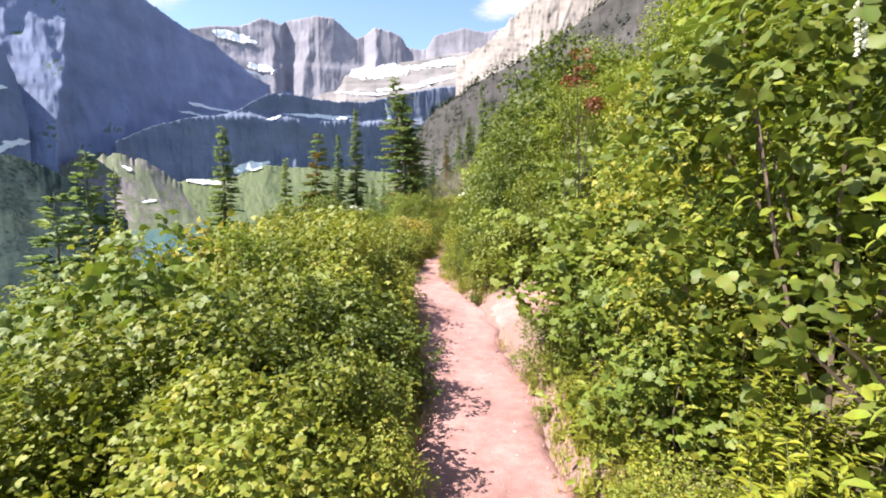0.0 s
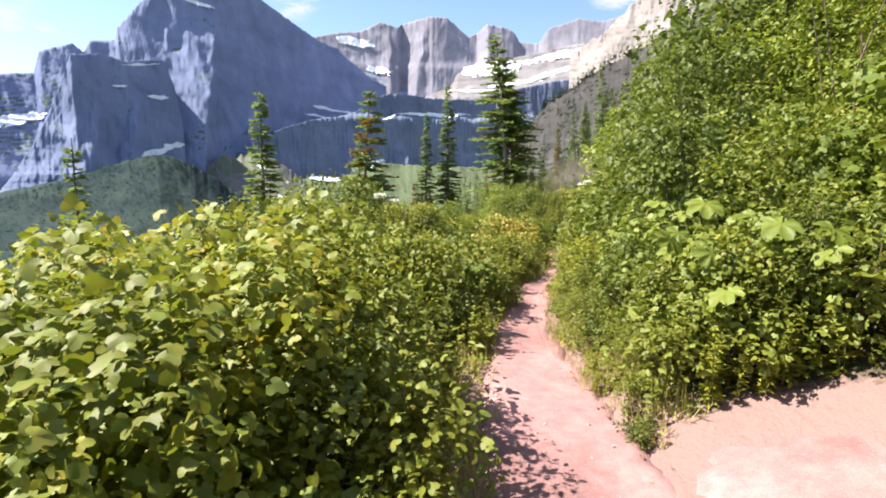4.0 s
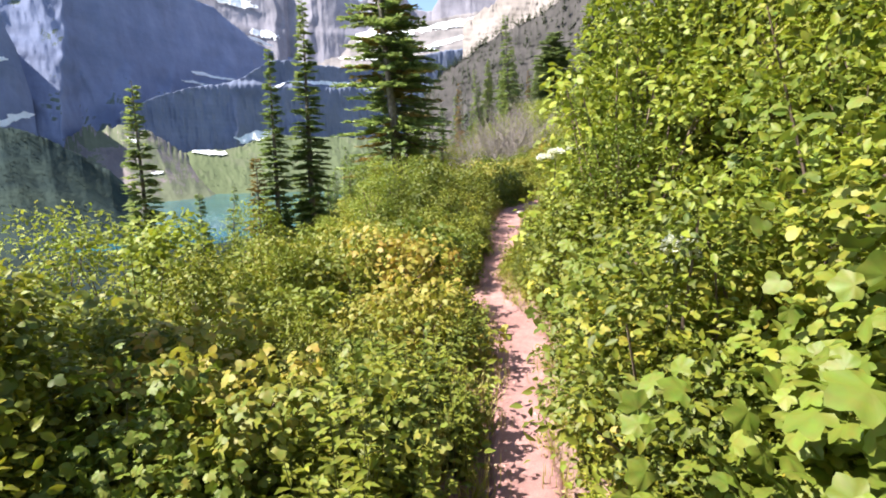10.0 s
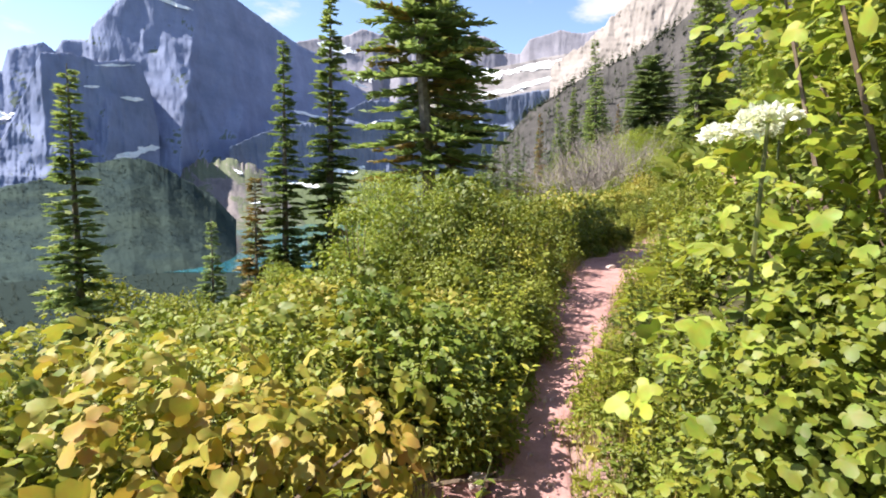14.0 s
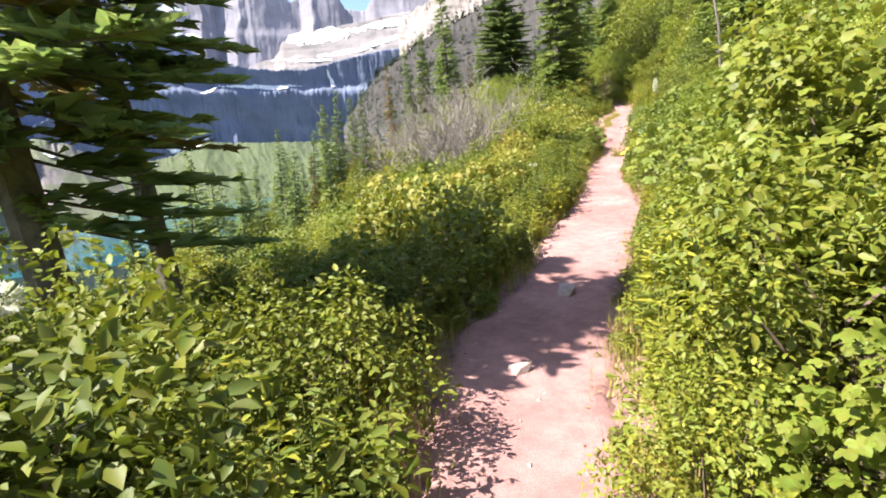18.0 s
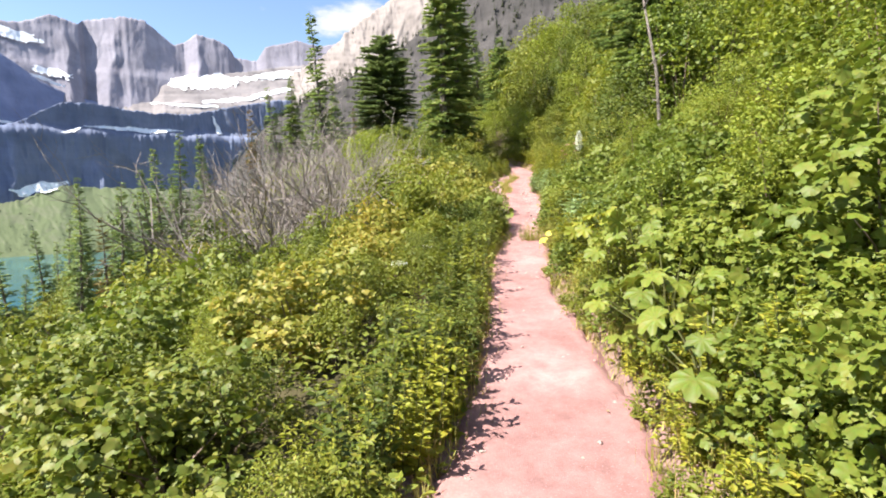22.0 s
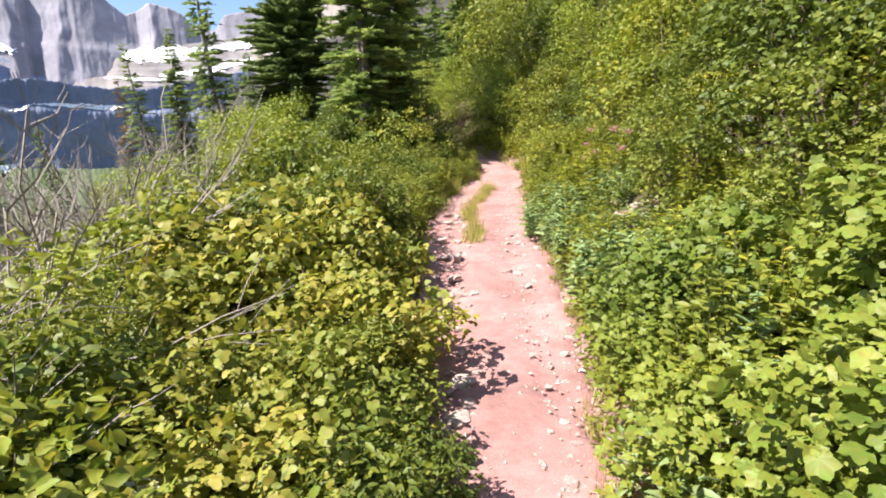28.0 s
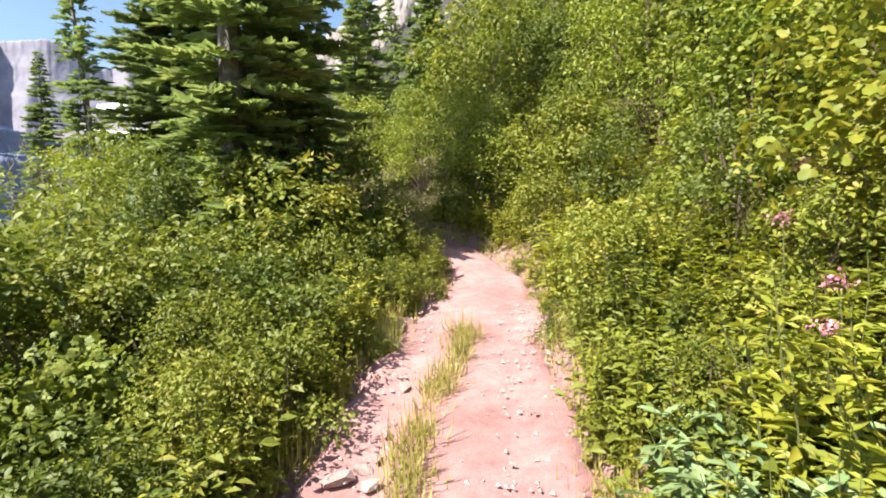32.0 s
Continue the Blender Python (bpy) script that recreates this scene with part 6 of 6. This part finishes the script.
for k, (x, y, n, hh, lf, mt, lb) in enumerate(((0.72, 12.55, 6, 0.32, 0.22, M_YELLOW, "plant with large bright yellow lobed leaves"), (4.1, 22.6, 40, 0.62, 0.17, M_BIG, "cow parsnip with very large light green leaves"),
                                    (4.95, 24.4, 34, 0.6, 0.17, M_LIGHT, "cow parsnip with very large light green leaves"), (4.6, 23.4, 40, 0.68, 0.18, M_BIG, "cow parsnip with very large light green leaves"), (3.75, 21.9, 16, 0.5, 0.2, M_BIG, "cow parsnip with very large light green leaves"), (2.0, 3.7, 26, 0.75, 0.2, M_BIG, "cow parsnip with large light green leaves"), (2.5, 4.7, 24, 0.95, 0.24, M_BIG, "cow parsnip with large light green leaves"), (1.75, 2.7, 22, 0.55, 0.17, M_LIGHT, "cow parsnip with large light green leaves"), (2.2, 6.2, 20, 0.7, 0.2, M_BIG, "cow parsnip with large light green leaves"), (-0.85, 3.2, 18, 0.5, 0.2, M_LIGHT, "cow parsnip with large light green leaves"), (1.1, 9.9, 20, 0.6, 0.2, M_LIGHT, "cow parsnip with large light green leaves"), (0.95, 10.5, 18, 0.55, 0.18, M_BIG, "cow parsnip with very large light green leaves"), (0.95, 12.95, 24, 0.95, 0.18, M_BIG, "tall herb with large pale green lobed leaves"),
                                    (0.75, 12.2, 20, 0.8, 0.17, M_BIG, "tall herb with large pale green lobed leaves"), (-2.2, 7.9, 20, 0.6, 0.22, M_BIG, "clump of large light green leaves"), (-1.65, 7.95, 18, 0.55, 0.2, M_BIG, "clump of large light green leaves"), (-1.9, 5.6, 18, 0.6, 0.2, M_BIG, "clump of large light green leaves"),
                                    (-2.3, 6.4, 18, 0.65, 0.2, M_BIG, "clump of large light green leaves"), (4.92, 27.68, 30, 0.62, 0.13, M_BIG, "yellow-green lobed plant beside the trail"), (5.4, 25.85, 6, 0.24, 0.12, M_YELLOW, "yellowing leafy plant on the bank"))):
    p = broadleaf("broadleaf_plant", lb, "herb", "broad-leaved herbs", RNG, n, hh, 0.42, lf, mt, PALM7 if lf > 0.165 else BROAD5)
    p.matrix_basis = pose(x, y, float(height(x, y)[0]), 0, 0, RNG.uniform(0, 360))


OVAL = (np.array([(0, 0, 0), (-0.2, 0.1, 0.03), (-0.38, 0.28, 0.06), (-0.45, 0.5, 0.05), (-0.36, 0.74, 0.0), (-0.16, 0.92, -0.08), (0, 1, -0.13), (0.16, 0.92, -0.08), (0.36, 0.74, 0.0), (0.45, 0.5, 0.05), (0.38, 0.28, 0.06), (0.2, 0.1, 0.03), (0, 0.3, -0.01), (0, 0.7, -0.05)]),
        [(0, 12, 2, 1), (12, 13, 4, 3), (12, 3, 2), (13, 6, 5, 4), (0, 11, 10, 12), (12, 9, 8, 13), (12, 10, 9), (13, 8, 7, 6)])


def ribbed_plant(x, y, n, tall, label):
    """A stout stalk wrapped in big upright oval leaves, each a part of its own."""
    r = root("ribbed_leaf_plant", label, "herb", "ribbed-leaved herbs")
    st = Heap()
    tube(st, [(0, 0, -0.04), (0.01, 0, tall * 0.5), (0, 0.01, tall * 0.9)], [0.012, 0.01, 0.006], 6)
    piece("stem", st.verts(), st.f, M_STEM, r)
    for k in range(n):
        a, u = k * 2.4 + RNG.uniform(-0.3, 0.3), (k + 0.5) / n
        one = Heap()
        faces = [tuple(f) for f in OVAL[1]]
        ahead = np.array([math.cos(a), math.sin(a), 0.35 + 1.1 * u])
        sd, ah, up = frames_for(ahead[None], np.array([[0, 0, 1.0]]))
        ln = tall * RNG.uniform(0.5, 0.68) * (1.1 - 0.35 * u)
        v = np.array([(0, 0, tall * 0.75 * u)]) + OVAL[0][:, :1] * ln * 0.62 * sd + OVAL[0][:, 1:2] * ln * ah + OVAL[0][:, 2:] * ln * up
        one.put(v, faces)
        piece("leaf", one.verts(), one.f, M_BIG, r, smooth=True)
    r.matrix_basis = pose(x, y, float(height(x, y)[0]))


for x, y, n, tall in ((-0.72, 10.45, 6, 0.42), (-1.2, 9.85, 7, 0.46), (-0.95, 9.3, 6, 0.36), (-1.25, 10.9, 6, 0.42)):
    ribbed_plant(x, y, n, tall, "low plant with big upright ribbed leaves")


def grass_clump(x, y, blades, length, label):
    """A thick tuft of arching grass."""
    gr = Heap()
    tuft(RNG, gr, 0, 0, 0, blades, length, 0.05)
    ob = thing("grass_clump", gr.verts(), gr.f, M_GRASS, label, "grass", "grass clumps beside the trail")
    ob.matrix_basis = pose(x, y, float(height(x, y)[0]))


for x, y, n, ln in ((-0.6, 10.0, 260, 0.42), (-0.72, 9.75, 200, 0.38), (0.5, 8.1, 180, 0.45), (0.62, 8.4, 160, 0.4), (5.5, 26.5, 220, 0.42), (5.33, 26.1, 200, 0.4), (5.2, 25.7, 180, 0.36), (7.9, 34.4, 160, 0.36), (-0.72, 7.9, 200, 0.42), (-0.8, 7.5, 180, 0.4), (5.35, 27.0, 160, 0.4)):
    grass_clump(x, y, n, ln, "tuft of arching green and straw coloured grass")
for x, y, sc in ((5.62, 25.55, 1.0), (5.75, 25.95, 1.05), (6.05, 26.2, 1.1), (7.3, 28.9, 0.8), (7.55, 29.2, 0.85), (7.2, 29.3, 0.7), (7.5, 29.7, 0.75), (5.75, 25.3, 0.95), (5.95, 25.9, 0.9), (5.5, 24.85, 0.9), (6.2, 25.4, 1.0), (5.85, 24.6, 0.9), (6.3, 26.1, 0.85), (7.95, 31.5, 0.75), (8.2, 31.85, 0.75), (8.05, 31.2, 0.7), (8.35, 31.5, 0.75), (7.8, 30.95, 0.65), (8.5, 32.0, 0.8), (7.7, 30.55, 0.6), (8.0, 30.3, 0.65)):
    place(P_SAGE[0], x, y, sc, RNG)


def build_red_shrub(x, y, top):
    """A tall shrub of which only the red crown stands out of the green."""
    z = float(height(x, y)[0])
    crown, wood = Heap(), Heap()
    cen = crown_leaves(crown, RNG, 420, top - z, 0.27, 0.05, clumps=12, low=0.82)
    stems_to(wood, RNG, cen, 0.01)
    r = root("red_shrub", "tall shrub with red and orange autumn leaves", "shrub")
    tagged(piece("branchwork", wood.verts(), wood.f, M_TWIG, r), kind="stuff")
    tagged(piece("foliage", crown.verts(), crown.f, M_RED, r, smooth=True), kind="stuff")
    r.matrix_basis = pose(x, y, z - 0.03)


build_red_shrub(1.75, 4.25, 3.3)


# ---- snags, sticks and late flowers ----
RNG = np.random.default_rng(71)


def snag(pts, radii, label, mat=M_DEAD):
    heap = Heap()
    tube(heap, pts, radii, 7)
    for k in range(5):
        u = RNG.uniform(0.35, 0.95)
        p = np.array(pts[0]) + (np.array(pts[-1]) - np.array(pts[0])) * u
        d = unit(RNG.normal(size=3)) * RNG.uniform(0.12, 0.35)
        tube(heap, [p, p + d * 0.6, p + d + (0, 0, 0.03)], [0.012, 0.008, 0.003], 4)
    thing("dead_trunk", heap.verts(), heap.f, mat, label, "trunk", "bleached dead trunks", smooth=True)


zz = float(height(7.7, 27.0)[0])
snag([(7.75, 27.0, zz - 0.1), (7.6, 27.0, zz + 1.5), (7.3, 27.1, zz + 3.0)], [0.03, 0.026, 0.012], "slim grey dead trunk leaning over the bank", M_BARK)
z0 = float(height(-4.2, 15.2)[0]) + 0.45
snag([(-4.9, 15.6, z0 + 0.15), (-4.2, 15.2, z0 + 0.1), (-3.4, 14.9, z0)], [0.05, 0.045, 0.03], "bleached fallen log lying among the shrubs")
z0 = float(height(-3.2, 9.6)[0]) + 0.5
snag([(-4.0, 10.2, z0), (-3.2, 9.6, z0 + 0.05), (-2.4, 9.2, z0 + 0.12)], [0.04, 0.035, 0.02], "bleached fallen log lying among the shrubs")


def stick(x, y, ln, turn, label):
    heap = Heap()
    z = float(height(x, y)[0]) + 0.055
    d = np.array([math.cos(math.radians(turn)), math.sin(math.radians(turn)), 0.0]) * ln / 2
    p = np.array([x, y, z])
    tube(heap, [p - d, p + (0.01, 0.02, 0.025), p + d + (0, 0, 0.02)], [0.012, 0.011, 0.005], 5)
    tube(heap, [p + d * 0.3 + (0, 0, 0.01), p + d * 0.6 + (0.02, 0.05, 0.05)], [0.006, 0.002], 4)
    thing("fallen_stick", heap.verts(), heap.f, M_TWIG, label, "stick", "sticks on the ground")


for x, y, ln, a in ((-0.12, 14.0, 0.5, 60), (-0.35, 13.4, 0.6, 20), (-0.55, 13.2, 0.45, 110), (-0.5, 12.9, 0.4, 70), (-0.3, 13.8, 0.35, 140), (0.3, 18.1, 0.5, 30), (0.1, 17.6, 0.45, 80)):
    stick(x, y, ln, a, "dry brown stick on bare soil")


def blossom(name, x, y, h, mat, label, category="flower", n=60, size=0.016, spread=0.05, group=""):
    g = float(height(x, y)[0])
    r = root(name, label, category, group)
    st, fl = Heap(), Heap()
    tube(st, [(0, 0, -0.02), (0.01, 0, h * 0.5), (0, 0, h)], [0.005, 0.004, 0.002], 4)
    piece("stem", st.verts(), st.f, M_STEM, r)
    at = RNG.normal(size=(n, 3)) * (spread, spread, spread * 0.6) + (0, 0, h)
    leaves(fl, at, RNG.normal(size=(n, 3)), np.tile((0, 0, 1.0), (n, 1)) + RNG.normal(size=(n, 3)) * 0.5, size, size)
    tagged(piece("flower_head", fl.verts(), fl.f, mat, r), kind="stuff")
    r.matrix_basis = pose(x, y, g, 0, 0, RNG.uniform(0, 360))


for k in range(9):
    blossom("pink_flower", 8.75 + RNG.uniform(-0.1, 0.8), 31.8 + RNG.uniform(-0.8, 0.7), RNG.uniform(0.55, 0.8), M_PINK, "dusty pink flower cluster among green leaves", spread=0.028, group="pink flowers")
for k in range(16):
    blossom("yellow_flower", 8.6 + RNG.uniform(-0.45, 0.45), 30.1 + RNG.uniform(-0.5, 0.5), RNG.uniform(0.75, 1.05), M_YELLOW, "pale yellow flower spray on a thin stem", spread=0.05, group="yellow flowers")


def build_litter():
    heap = Heap()
    n = 1500
    y = RNG.uniform(-3, 36, n)
    k = np.abs(LINE[:250, 1][None] - y[:, None]).argmin(1)
    side = RNG.choice([-1, 1], n)
    s_ = side * np.where(side > 0, LINE[k, 4], LINE[k, 3]) * (1.12 - 0.5 * RNG.uniform(0, 1, n) ** 2.2)
    j = RNG.uniform(-0.12, 0.12, n)
    x, yy = LINE[k, 0] + LINE_T[k, 1] * s_ + LINE_T[k, 0] * j, LINE[k, 1] - LINE_T[k, 0] * s_ + LINE_T[k, 1] * j
    th = RNG.uniform(0, 2 * np.pi, n)
    ln = RNG.uniform(0.015, 0.05, n)
    leaves(heap, np.stack([x, yy, LINE[k, 2] + 0.028], 1), np.stack([np.cos(th), np.sin(th), np.zeros(n)], 1), np.tile((0, 0, 1.0), (n, 1)) + RNG.normal(size=(n, 3)) * 0.25, ln, ln * RNG.uniform(0.2, 0.6, n))
    thing("leaf_litter", heap.verts(), heap.f, M_DRYLEAF, "dry leaf scraps and twigs along the trail's edges", "litter", kind="stuff")


M_DRYLEAF = leaf_mat("dry_leaf", [(0.0, (0.16, 0.09, 0.05)), (0.6, (0.30, 0.2, 0.11)), (1.0, (0.42, 0.34, 0.18))], 0.1)
build_litter()
